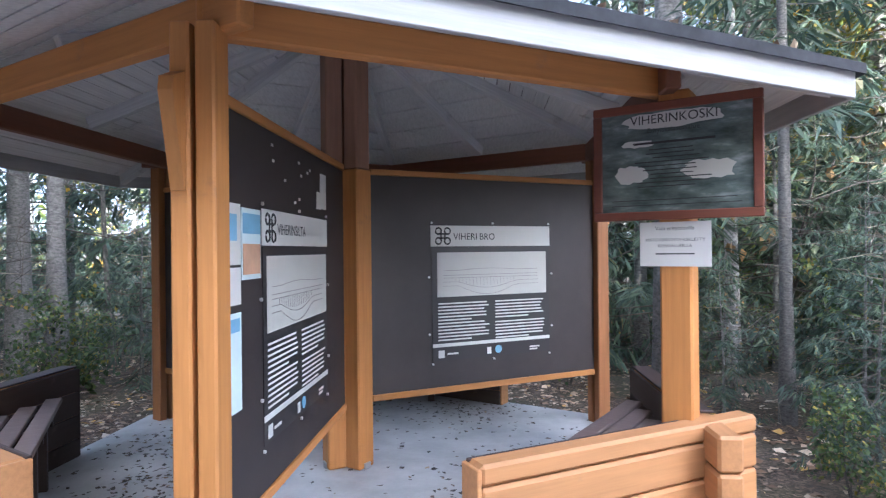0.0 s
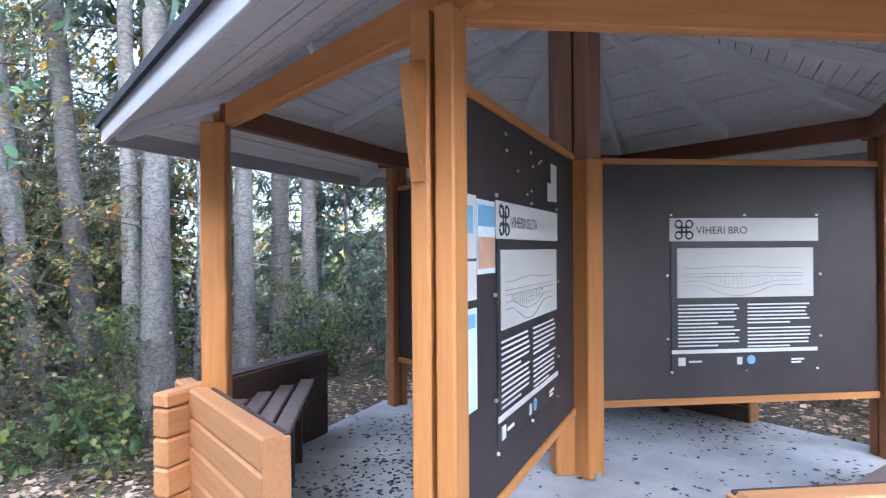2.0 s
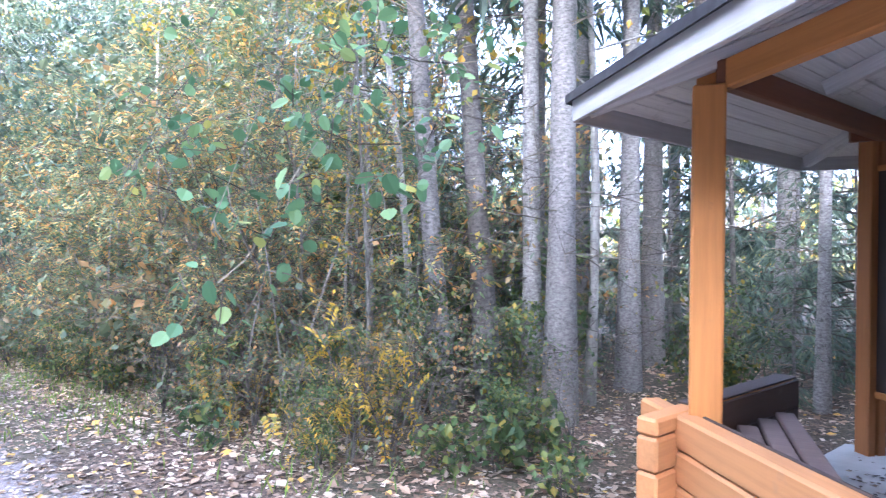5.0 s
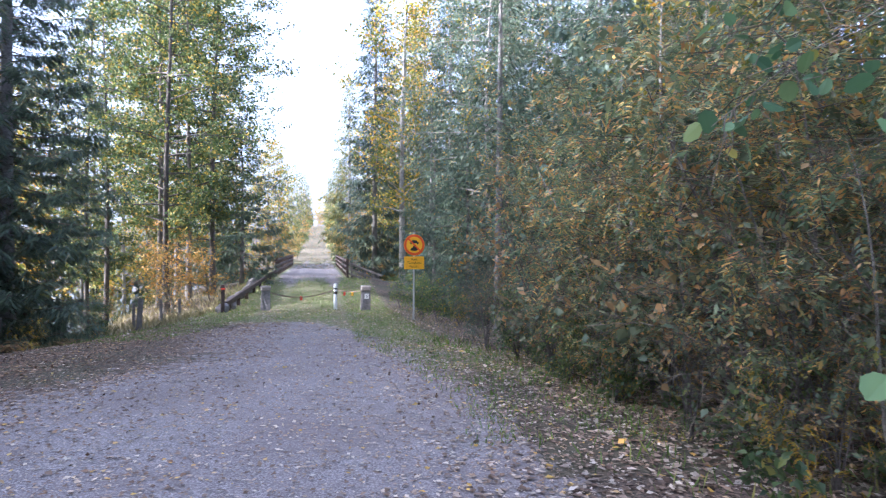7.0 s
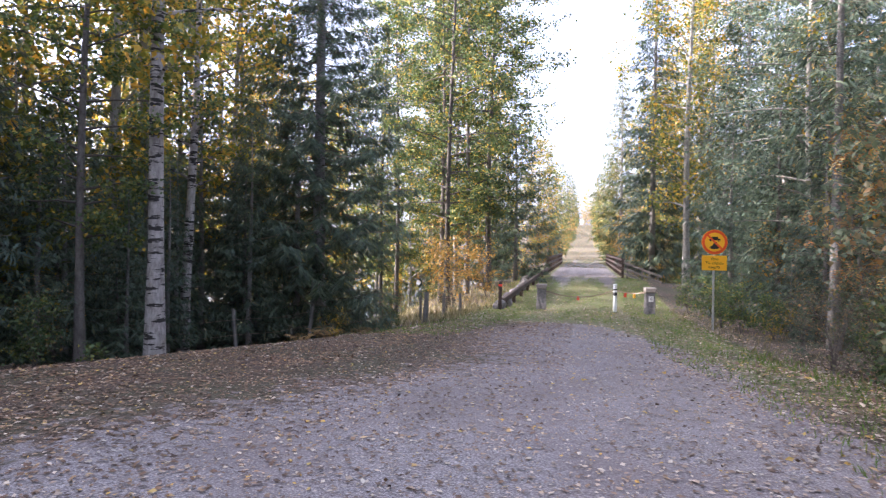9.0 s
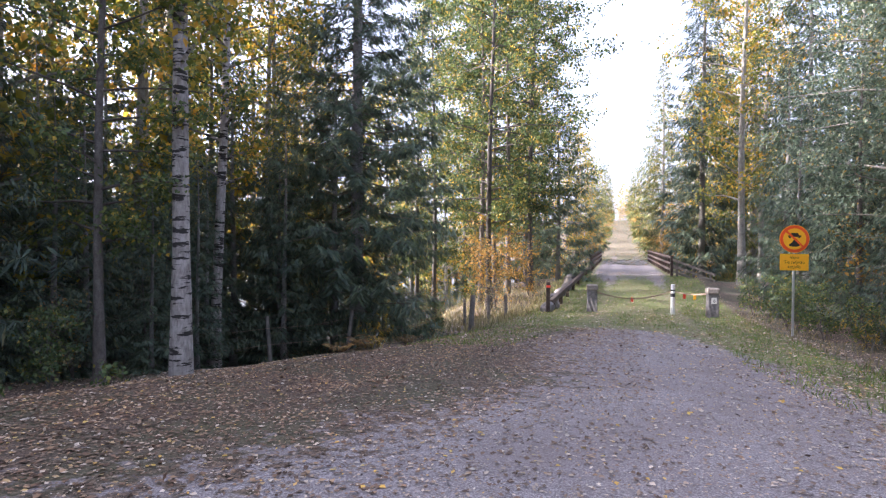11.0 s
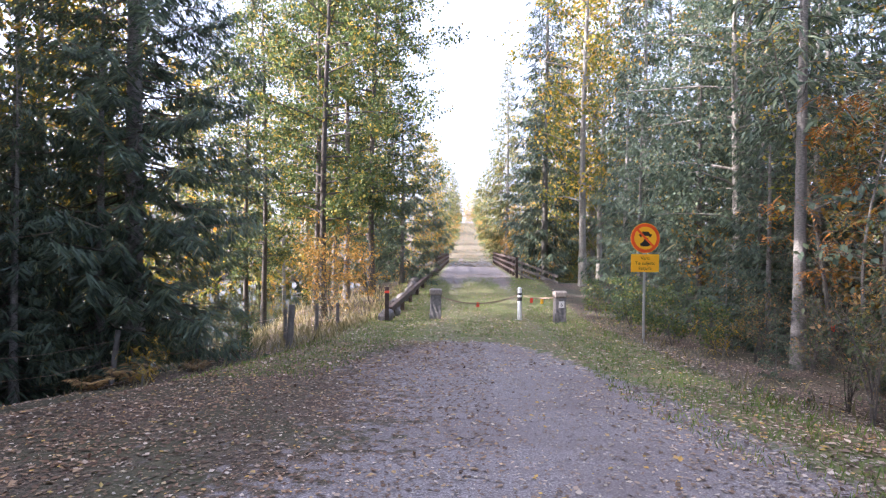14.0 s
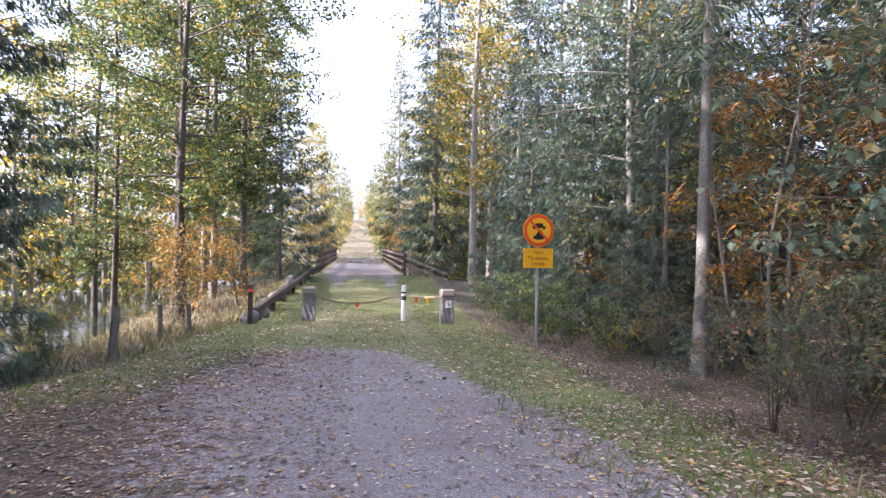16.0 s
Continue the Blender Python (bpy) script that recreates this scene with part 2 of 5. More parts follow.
M_brownleaf = leafy("brown_fallen_leaves", [(0, (0.07, 0.04, 0.027)), (0.4, (0.15, 0.086, 0.056)), (0.75, (0.26, 0.155, 0.095)), (0.95, (0.42, 0.28, 0.17)), (1, (0.55, 0.4, 0.12))], 0.65, 0.05)
M_wetleaf = leafy("wet_leaves", [(0, (0.03, 0.022, 0.018)), (0.6, (0.075, 0.05, 0.036)), (0.93, (0.15, 0.1, 0.07)), (1, (0.4, 0.3, 0.2))], 0.5, 0.0)
M_round = leafy("leaves_round", [(0, (0.072, 0.156, 0.071)), (0.6, (0.144, 0.264, 0.128)), (0.92, (0.240, 0.360, 0.142)), (1, (0.480, 0.432, 0.085))])
M_alder = leafy("leaves_alder", [(0, (0.05, 0.085, 0.032)), (0.55, (0.1, 0.15, 0.055)), (0.8, (0.18, 0.21, 0.06)), (0.94, (0.38, 0.3, 0.05)), (1, (0.5, 0.32, 0.04))], 0.5, 0.4)
M_rowan_mix = leafy("leaves_rowan_mixed", [(0, (0.1, 0.16, 0.095)), (0.5, (0.2, 0.27, 0.15)), (0.68, (0.37, 0.34, 0.13)), (0.86, (0.62, 0.39, 0.11)), (1, (0.5, 0.23, 0.1))], 0.5, 0.42)
M_bracken = leafy("bracken", [(0, (0.2, 0.12, 0.06)), (0.5, (0.42, 0.27, 0.13)), (1, (0.5, 0.36, 0.16))], 0.7, 0.3)
M_grass = leafy("grass", [(0, (0.09, 0.15, 0.025)), (0.75, (0.18, 0.29, 0.05)), (1, (0.36, 0.33, 0.09))], 0.6, 0.25)
M_drygrass = leafy("dry_grass", [(0, (0.14, 0.13, 0.05)), (0.6, (0.28, 0.24, 0.12)), (1, (0.42, 0.36, 0.22))], 0.7, 0.25)
M_dry = leafy("dry_twigs", [(0, (0.06, 0.05, 0.04)), (0.6, (0.13, 0.11, 0.09)), (1, (0.22, 0.19, 0.15))], 0.8, 0.0)


def water_go(nt, b):
    b.inputs["Base Color"].default_value = (0.03, 0.035, 0.025, 1)
    b.inputs["IOR"].default_value = 1.33
    bump(nt, b, noise_tex(nt, coords(nt, (1, 0.35, 1)), 2.2, 4), 0.12, 0.05)


M_water = mat("water", water_go, 0.05)


# ---- mesh helpers ----
def empty(name, m=None):
    ob = new(name)
    ob.empty_display_size = 0.2
    if m is not None:
        ob.matrix_basis = m
    return ob


def raw(name, verts, faces, material, parent=None, label="", smooth=False):
    me = bpy.data.meshes.new(name)
    me.from_pydata([tuple(v) for v in verts] if not isinstance(verts, np.ndarray) else verts.tolist(), [], faces if isinstance(faces, list) else faces.tolist())
    me.materials.append(material)
    if smooth:
        me.polygons.foreach_set("use_smooth", [True] * len(me.polygons))
    ob = new(name, me)
    if parent is not None:
        ob.parent = parent
    if label:
        ob["label"] = label
    return ob


def part(name, bm, material, parent=None, label="", m=None):
    me = bpy.data.meshes.new(name)
    bm.to_mesh(me)
    bm.free()
    me.materials.append(material)
    ob = new(name, me)
    if parent is not None:
        ob.parent = parent
    if m is not None:
        ob.matrix_basis = m
    if label:
        ob["label"] = label
    return ob


def box(sx, sy, sz, bevel=0.006, centre=(0, 0, 0)):
    bm = bmesh.new()
    bmesh.ops.create_cube(bm, size=1, matrix=Matrix.Translation(centre) @ Matrix.Diagonal((sx, sy, sz, 1)))
    if bevel:
        bmesh.ops.bevel(bm, geom=bm.edges[:], offset=min(bevel, 0.3 * min(sx, sy, sz)), segments=1, affect="EDGES")
    return bm


def rod(r, h, n=12, r2=None):
    bm = bmesh.new()
    bmesh.ops.create_cone(bm, cap_ends=True, segments=n, radius1=r, radius2=r if r2 is None else r2, depth=h, matrix=Matrix.Translation((0, 0, h / 2)))
    return bm


def beam(name, a, b, w, h, material, parent, label="", bevel=0.006, up=(0, 0, 1)):
    """A timber from a to b with its length along local x."""
    a, b = Vector(a), Vector(b)
    d = b - a
    x = d.normalized()
    y = Vector(up).cross(x).normalized()
    z = x.cross(y)
    m = Matrix((x, y, z)).transposed().to_4x4()
    m.translation = (a + b) / 2
    return part(name, box(d.length, w, h, bevel), material, parent, label, m)


def letters(name, text, size, material, parent, m, label="", align="LEFT", thick=0.0):
    cu = bpy.data.curves.new(name, "FONT")
    cu.body, cu.size, cu.align_x, cu.extrude = text, size, align, thick
    tmp = bpy.data.objects.new("text_source", cu)
    scene.collection.objects.link(tmp)
    bpy.context.view_layer.update()
    me = bpy.data.meshes.new_from_object(tmp.evaluated_get(bpy.context.evaluated_depsgraph_get()))
    bpy.data.objects.remove(tmp)
    me.materials.clear()
    me.materials.append(material)
    me.name = name
    ob = new(name, me)
    ob.parent, ob.matrix_basis = parent, m
    if label:
        ob["label"] = label
    return ob


class Soup:
    """Gathers vertices and faces of many small pieces."""
    def __init__(self):
        self.v, self.f, self.n = [], [], 0

    def add(self, v, f):
        v, f = np.asarray(v, float), np.asarray(f, int)
        self.v.append(v)
        self.f.extend((f + self.n).tolist())
        self.n += len(v)

    def tube(self, pts, radii, n=7):
        pts = [Vector(p) for p in pts]
        rings = []
        for i, p in enumerate(pts):
            d = (pts[min(i + 1, len(pts) - 1)] - pts[max(i - 1, 0)]).normalized()
            u = d.cross(Vector((0.3, 1, 0.1))).normalized()
            w = d.cross(u)
            rings += [p + (u * math.cos(k * math.tau / n) + w * math.sin(k * math.tau / n)) * radii[i] for k in range(n)]
        f = []
        for i in range(len(pts) - 1):
            for k in range(n):
                f.append((i * n + k, i * n + (k + 1) % n, (i + 1) * n + (k + 1) % n, (i + 1) * n + k))
        self.add([tuple(r) for r in rings], f)

    def kites(self, P, D, N, L, W, bend=0.0):
        """Small four-cornered blades at P along D with flat normal N."""
        P, D, N = (np.asarray(a, float) for a in (P, D, N))
        L, W = np.broadcast_to(np.asarray(L, float), len(P))[:, None], np.broadcast_to(np.asarray(W, float), len(P))[:, None]
        D = D / (np.linalg.norm(D, axis=1, keepdims=True) + 1e-9)
        S = np.cross(D, N)
        S = S / (np.linalg.norm(S, axis=1, keepdims=True) + 1e-9)
        U = np.cross(S, D)
        v = np.stack([P, P + D * L * 0.42 + S * W / 2 + U * bend * L, P + D * L, P + D * L * 0.42 - S * W / 2 + U * bend * L], 1).reshape(-1, 3)
        k = np.arange(len(P))[:, None] * 4
        self.v.append(v)
        self.f.extend((k + np.array([[0, 1, 2, 3]]) + self.n).tolist())
        self.n += len(v)

    def rounds(self, P, D, N, L, W):
        """Rounded leaves with six corners, folded a little along the midrib."""
        P, D, N = (np.asarray(a, float) for a in (P, D, N))
        L, W = np.broadcast_to(L, len(P))[:, None], np.broadcast_to(W, len(P))[:, None]
        D = D / (np.linalg.norm(D, axis=1, keepdims=True) + 1e-9)
        S = np.cross(D, N)
        S = S / (np.linalg.norm(S, axis=1, keepdims=True) + 1e-9)
        U = np.cross(S, D)
        ring = ((0.0, 0.0), (0.12, 0.34), (0.45, 0.5), (0.8, 0.33), (1.0, 0.0), (0.8, -0.33), (0.45, -0.5), (0.12, -0.34))
        v = np.stack([P + D * L * a + S * W * b + U * abs(b) * W * 0.18 for a, b in ring], 1).reshape(-1, 3)
        k = np.arange(len(P))[:, None] * 8
        self.v.append(v)
        self.f.extend((k + np.array([[0, 1, 2, 3, 4]]) + self.n).tolist())
        self.f.extend((k + np.array([[0, 4, 5, 6, 7]]) + self.n).tolist())
        self.n += len(v)

    def make(self, name, material, parent=None, label="", smooth=False):
        return raw(name, np.concatenate(self.v), self.f, material, parent, label, smooth)


# ---- the lie of the land ----
def smooth(a, b, x):
    t = np.clip((np.asarray(x, float) - a) / (b - a), 0, 1)
    return t * t * (3 - 2 * t)


def left_edge(y):
    return np.interp(y, (-30, 0, 6, 11, 16, 20, 27, 60), (-9, -8.5, -7.2, -5.2, -3.2, -2.4, -2.2, -2.2))


def right_edge(y):
    return np.interp(y, (-30, -6, 0, 4, 9, 12, 15, 20, 27, 60), (1.6, 1.8, 2.2, 3.0, 3.6, 3.4, 2.9, 3.0, 3.2, 3.4))


def land(x, y):
    x, y = np.asarray(x, float), np.asarray(y, float)
    base = -0.045 * 1.5 * np.log1p(np.exp((np.minimum(y, 28) - 3) / 1.5)) + 0.62 * smooth(28, 43, y)
    base = base + 9.5 * smooth(78, 230, y)
    d = left_edge(y) - x                          # metres beyond the left edge
    bank = -0.3 * smooth(0.2, 1.8, d) - 0.9 * smooth(1.5, 7, d) * smooth(8, 18, y)
    river = -2.4 * smooth(5.0, 9.0, d) * smooth(21, 27, y) * (1 - smooth(62, 72, y)) * (1 - smooth(34, 42, d))
    e = x - right_edge(y)
    under = -3.0 * smooth(43, 46, y) * (1 - smooth(58, 62, y)) * (smooth(0.6, 2.5, d) + smooth(0.6, 2.5, e))
    side = -0.22 * smooth(0.5, 2.4, e) * smooth(5, 10, y)
    rough = np.sin(x * 1.7 + y * 0.9) * np.sin(y * 1.3 - x * 0.6) * 0.035 * (smooth(0.3, 2, d) + smooth(1.2, 3, e) * smooth(3, 6, np.hypot(x - 5.12, y + 0.4)))
    return base + bank + river + np.maximum(under, -3.0) + side + rough


# ---- ground, water ----
def axis_steps(lo, hi, near_lo, near_hi, fine, grow=1.28):
    a = list(np.arange(near_lo, near_hi + 1e-6, fine))
    s = fine
    while a[-1] < hi:
        s *= grow
        a.append(a[-1] + s)
    s = fine
    while a[0] > lo:
        s *= grow
        a.insert(0, a[0] - s)
    return np.array(a)


GX, GY = axis_steps(-900, 900, -14, 12, 0.3), axis_steps(-900, 1500, -8, 36, 0.3)
gx, gy = np.meshgrid(GX, GY)
gz = land(gx, gy)
nx, ny = len(GX), len(GY)
idx = np.arange(nx * ny).reshape(ny, nx)
quads = np.stack([idx[:-1, :-1], idx[:-1, 1:], idx[1:, 1:], idx[1:, :-1]], -1).reshape(-1, 4)
ground = raw("ground", np.stack([gx, gy, gz], -1).reshape(-1, 3), quads, M_ground, smooth=True)
tagged(ground, "leaf-strewn gravel road with mossy forest floor beside it", "ground", kind="structure")
cover = ground.data.color_attributes.new("cover", "FLOAT_COLOR", "POINT")
gl = np.interp(gy, (-30, 0, 6, 11, 16, 19.7, 21.5, 22), (-9, -8.5, -7.2, -5.0, -3.0, -1.3, 0.2, 0.6))
gr = np.interp(gy, (-30, -6, 0, 4, 9, 12, 14.4, 16, 19.7, 21.5, 22), (1.4, 1.6, 2.2, 2.7, 3.1, 3.0, 2.8, 2.5, 1.5, 0.9, 0.6))
gravel = (0.22 * smooth(-0.9, 0.9, gx - gl) + 0.78 * smooth(1.6, 6.2, gx - gl + 3.4 * smooth(13, 19, gy))) * smooth(-0.7, 0.7, gr - gx) * (1 - smooth(20.8, 22, gy))
track = (np.exp(-((gx + 0.35) / 0.3) ** 2) + np.exp(-((gx - 2.1) / 0.3) ** 2)) * smooth(18, 22, gy) * 0.42
far_road = smooth(34, 44, gy) * smooth(-0.4, 0.4, gx + 1.4) * smooth(-0.4, 0.4, 2.8 - gx) * 0.8 * (1 - smooth(74, 82, gy))
grass = smooth(-1.8, -0.2, gx - left_edge(gy)) * smooth(-1.4, 0.0, right_edge(gy) + 0.4 - gx) * np.where(gx < 0, smooth(14, 18, gy), smooth(7, 14, gy))
grass = grass * (1 - smooth(0.5, 1.5, gx - left_edge(gy)) * (1 - smooth(18.5, 21.5, gy)) * smooth(-0.5, 0.5, 0.5 - gx))
rgba = np.zeros((ny * nx, 4), np.float32)
rgba[:, 0], rgba[:, 1], rgba[:, 3] = np.clip(gravel + track + far_road, 0, 1).ravel(), np.clip(grass * 0.75 * (1 - 0.42 * smooth(66, 90, gy)), 0, 1).ravel(), 1
cover.data.foreach_set("color", rgba.ravel())
water = raw("water", [(-45, 14, -2.45), (14, 14, -2.45), (14, 75, -2.45), (-45, 75, -2.45)], [(0, 1, 2, 3)], M_water)
tagged(water, "still dark river water reflecting the sky", "water", kind="structure")

# ---- the pavilion ----
PC = pose(5.12, -0.40, 0.0, 0, 0, 168)
R, EAVE, SLAB = 2.20, 2.92, 0.05
R_AT = {0: 2.20, 60: 2.20, 120: 2.20, 180: 2.22, 240: 2.20, 300: 2.27, 360: 2.20}      # each post from the middle
BEAM_Z, SLOPE = 2.27, 0.32


def spot(deg, r, z=0.0):
    return Vector((r * math.cos(radians(deg)), r * math.sin(radians(deg)), z))


def prism(radius, z0, z1, n=6):
    bm = bmesh.new()
    bmesh.ops.create_cone(bm, cap_ends=True, segments=n, radius1=radius, radius2=radius, depth=z1 - z0, matrix=Matrix.Translation((0, 0, (z0 + z1) / 2)))
    return bm


def hex_aligned(bm):
    """Turn a six-sided cone so that a corner lies on local x."""
    best = max(bm.verts, key=lambda v: v.co.x)
    a = math.atan2(best.co.y, best.co.x)
    bmesh.ops.rotate(bm, cent=(0, 0, 0), matrix=Matrix.Rotation(-a, 3, "Z"), verts=bm.verts)
    return bm


slab = part("pavilion_floor", hex_aligned(prism(R + 0.22, -0.2, SLAB)), M_slab, None, "", PC)
tagged(slab, "grey concrete floor slab littered with dark leaves", "floor", kind="structure")

pav = empty("pavilion", PC)
tagged(pav, "open six-sided timber pavilion with ochre posts and felt roof", "shelter")


def roof_z(r):
    return BEAM_Z + 0.218 + (R - r) * SLOPE


for i in range(6):
    a = 60 * i
    p = spot(a, R_AT[a])
    if i % 2 == 0:                                  # posts that carry a panel: two timbers with a gap
        for s in (-1, 1):
            side = spot(a + 90, 0.043 * s)
            # rear panel posts take the darker ochre that has shade painted in
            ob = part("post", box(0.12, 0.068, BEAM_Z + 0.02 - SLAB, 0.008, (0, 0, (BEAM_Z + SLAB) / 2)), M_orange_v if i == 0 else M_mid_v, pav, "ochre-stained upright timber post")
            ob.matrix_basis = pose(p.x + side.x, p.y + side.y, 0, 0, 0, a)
    else:
        ob = part("post", box(0.15, 0.15, BEAM_Z + 0.02 - SLAB, 0.01, (0, 0, (BEAM_Z + SLAB) / 2)), M_orange_v, pav, "ochre-stained upright timber post")
        ob.matrix_basis = pose(p.x, p.y, 0, 0, 0, a)
    # ring beam on the posts, and a short block above each post
    u, v = spot(a - 3.2, R_AT[a], BEAM_Z + 0.062), spot(a + 63.2, R_AT[a + 60], BEAM_Z + 0.062)
    w = (v - u).normalized()
    # only the two front beams are plain ochre; the others have shade coloured in
    beam("ring_beam", u - w * (0.06 if i % 2 else -0.1), v + w * (0.06 if i % 2 else -0.1), 0.07, 0.14, M_orange if i in (0, 5) else M_redbeam, pav, "ochre-stained ring beam" if i in (0, 5) else "red-brown ring beam with shade and grime in its colour", 0.008)
    # rafters at the corner and at the middle of each side
    for da, rr in ((0, EAVE - 0.07), (30, R * math.cos(radians(30)) - 0.06)):
        b = spot(a + da, 0.10)
        e = spot(a + da, rr)
        k = SLOPE if da == 0 else SLOPE / math.cos(radians(30))
        top = roof_z(0)
        beam("rafter", (b.x, b.y, top - 0.1 * k - 0.07), (e.x, e.y, top - rr * k - 0.07), 0.055, 0.09, M_ceil, pav, "grey-painted rafter", 0.004)
    # white eave board and dark roof edge above it
    c0, c1 = spot(a, EAVE), spot(a + 60, EAVE)
    ze = roof_z(EAVE)
    beam("fascia", (c0.x, c0.y, ze - 0.035), (c1.x, c1.y, ze - 0.035), 0.026, 0.15, M_white, pav, "weathered white eave board", 0.003)

# ceiling boards laid across each roof field, and the felt above
top = roof_z(0)
bm = bmesh.new()
for i in range(6):
    a0, a1 = 60 * i, 60 * i + 60
    n = 26
    for k in range(n):
        s0, s1 = (k + 0.04) / n, (k + 0.96) / n
        lift = 0.003 * ((k * 7) % 3)
        q = []
        for s, a in ((s0, a0), (s0, a1), (s1, a1), (s1, a0)):
            r = max(0.02, s * (EAVE - 0.03))
            q.append(spot(a, r, top - r * SLOPE - 0.02 + lift))
        lo = [bm.verts.new(c) for c in q]
        hi = [bm.verts.new(c + Vector((0, 0, 0.018))) for c in q]
        bm.faces.new(lo[::-1])
        bm.faces.new(hi)
        for j in range(4):
            bm.faces.new((lo[j], lo[(j + 1) % 4], hi[(j + 1) % 4], hi[j]))
tagged(part("ceiling", bm, M_ceil, None, "", PC), "grey-painted board ceiling of the pavilion", "ceiling", kind="structure")
for i in range(6):
    a0, a1 = 60 * i, 60 * i + 60
    bm = bmesh.new()
    c = [Vector((0, 0, top + 0.005)), spot(a0, EAVE + 0.05, top + 0.005 - (EAVE + 0.05) * SLOPE), spot(a1, EAVE + 0.05, top + 0.005 - (EAVE + 0.05) * SLOPE)]
    lo = [bm.verts.new(x) for x in c]
    hi = [bm.verts.new(x + Vector((0, 0, 0.045))) for x in c]
    bm.faces.new(lo[::-1])
    bm.faces.new(hi)
    for j in range(3):
        bm.faces.new((lo[j], lo[(j + 1) % 3], hi[(j + 1) % 3], hi[j]))
    part("roof_felt", bm, M_felt, pav, "dark mineral roofing felt with moss and leaves")
# the cluster of uprights in the middle
for a in (60, 180, 300):
    p = spot(a, 0.10)
    ob = part("centre_post", box(0.13, 0.15, 2.07 - SLAB, 0.01, (0, 0, (2.07 + SLAB) / 2)), M_orange_v, pav, "ochre-stained centre post")
    ob.matrix_basis = pose(p.x, p.y, 0, 0, 0, a)
    # king posts are darker and redder than the centre posts below
    ob = part("king_post", box(0.12, 0.135, 1.06, 0.01, (0, 0, 2.6)), M_upper, pav, "dull red-brown upper post")
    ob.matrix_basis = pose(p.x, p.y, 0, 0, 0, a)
    foot = part("post_foot", box(0.05, 0.06, 0.06, 0.003, (0, 0, 0.03)), M_metal, pav, "galvanised post shoe")
    foot.matrix_basis = pose(p.x * 1.5, p.y * 1.5, 0.03, 0, 0, a)

# ---- information panels between the middle and every other post ----
P_LO, P_HI, P_IN, P_OUT = 0.505, 2.05, 0.17, R - 0.03


def info_panel(a, face, title, extra):
    """A dark board on the arm at a degrees; face is the side (+1 or -1) with its poster, read from there."""
    th = empty("information_panel", PC @ pose(0, 0, 0, 0, 0, a))
    tagged(th, "dark brown information board with a printed poster, framed in ochre wood", "information board", "information boards in the pavilion")
    part("board", box(P_OUT - P_IN, 0.03, P_HI - P_LO, 0.002, ((P_OUT + P_IN) / 2, 0, (P_HI + P_LO) / 2)), M_panel, th, "dark brown painted board")
    for z, h in ((P_HI + 0.022, 0.04), (P_LO - 0.022, 0.045)):
        part("rail", box(P_OUT - P_IN, 0.055, h, 0.004, ((P_OUT + P_IN) / 2, 0, z)), M_orange, th, "ochre-stained edge rail")
    # poster frame: u runs along the reader's right, v up, out towards the reader
    W, H = 1.06, 1.00
    cx, cz = 1.16, 1.20
    base = pose(cx, face * 0.017, cz) @ Matrix(((-face, 0, 0, 0), (0, 0, face, 0), (0, 1, 0, 0), (0, 0, 0, 1)))

    def sheet(name, u0, v0, u1, v1, material, lift, label=""):
        return part(name, box(u1 - u0, v1 - v0, 0.004, 0), material, th, label, base @ pose((u0 + u1) / 2, (v0 + v1) / 2, lift))
    sheet("poster", -W / 2 + 0.01, -H / 2, W / 2 - 0.01, H / 2 - 0.16, M_poster, 0.002, "dark printed poster")
    sheet("header", -W / 2, H / 2 - 0.155, W / 2, H / 2, M_sheet, 0.004, "white header strip")
    sheet("drawing", -W / 2 + 0.05, H / 2 - 0.53, W / 2 - 0.04, H / 2 - 0.20, M_sheet2, 0.007, "pale line drawing of a bridge")
    # looped square mark and title
    mk = Soup()
    s = 0.032
    for sx in (-1, 1):
        for sy in (-1, 1):
            ring = [(sx * s * 1.15 + s * 0.75 * math.cos(t), sy * s * 1.15 + s * 0.75 * math.sin(t), 0) for t in np.linspace(0, math.tau, 13)]
            mk.tube(ring, [0.006] * 13, 4)
    for q in (((-s * 1.1, -s * 0.5, 0), (s * 1.1, -s * 0.5, 0)), ((-s * 1.1, s * 0.5, 0), (s * 1.1, s * 0.5, 0)), ((-s * 0.5, -s * 1.1, 0), (-s * 0.5, s * 1.1, 0)), ((s * 0.5, -s * 1.1, 0), (s * 0.5, s * 1.1, 0))):
        mk.tube(q, [0.006] * 2, 4)
    ob = mk.make("mark", M_ink, th, "black looped square mark")
    ob.matrix_basis = base @ pose(-W / 2 + 0.10, H / 2 - 0.078, 0.006)
    along_u = -W / 2 + 0.185
    for word in title.split():
        ob = letters("title", word, 0.07, M_ink, th, base @ pose(along_u, H / 2 - 0.105, 0.0085), "black title lettering")
        along_u += max(v.co.x for v in ob.data.vertices) + 0.022
    # bridge drawing: deck, arch and hatch lines
    dr = Soup()
    y0 = H / 2 - 0.39
    for dy, dip in ((0, 0.0), (0.02, 0.0), (-0.03, 0.05), (-0.06, 0.07), (0.055, -0.012)):
        pts = [(-W / 2 + 0.1 + t * 0.84, y0 + dy - dip * math.sin(math.pi * min(1, max(0, (t - 0.15) / 0.6))), 0) for t in np.linspace(0, 1, 15)]
        dr.tube(pts, [0.0016] * 15, 3)
    for k in range(18):
        xx = -W / 2 + 0.2 + k * 0.03
        dr.tube([(xx, y0, 0), (xx + 0.004, y0 - 0.03 - 0.03 * math.sin(k / 17 * math.pi), 0)], [0.001] * 2, 3)
    ob = dr.make("line_drawing", M_line, th, "thin grey drawing lines")
    ob.matrix_basis = base @ pose(0, 0, 0.0095)
    # two columns of small unreadable text
    rnd = random.Random(a)
    tx = Soup()
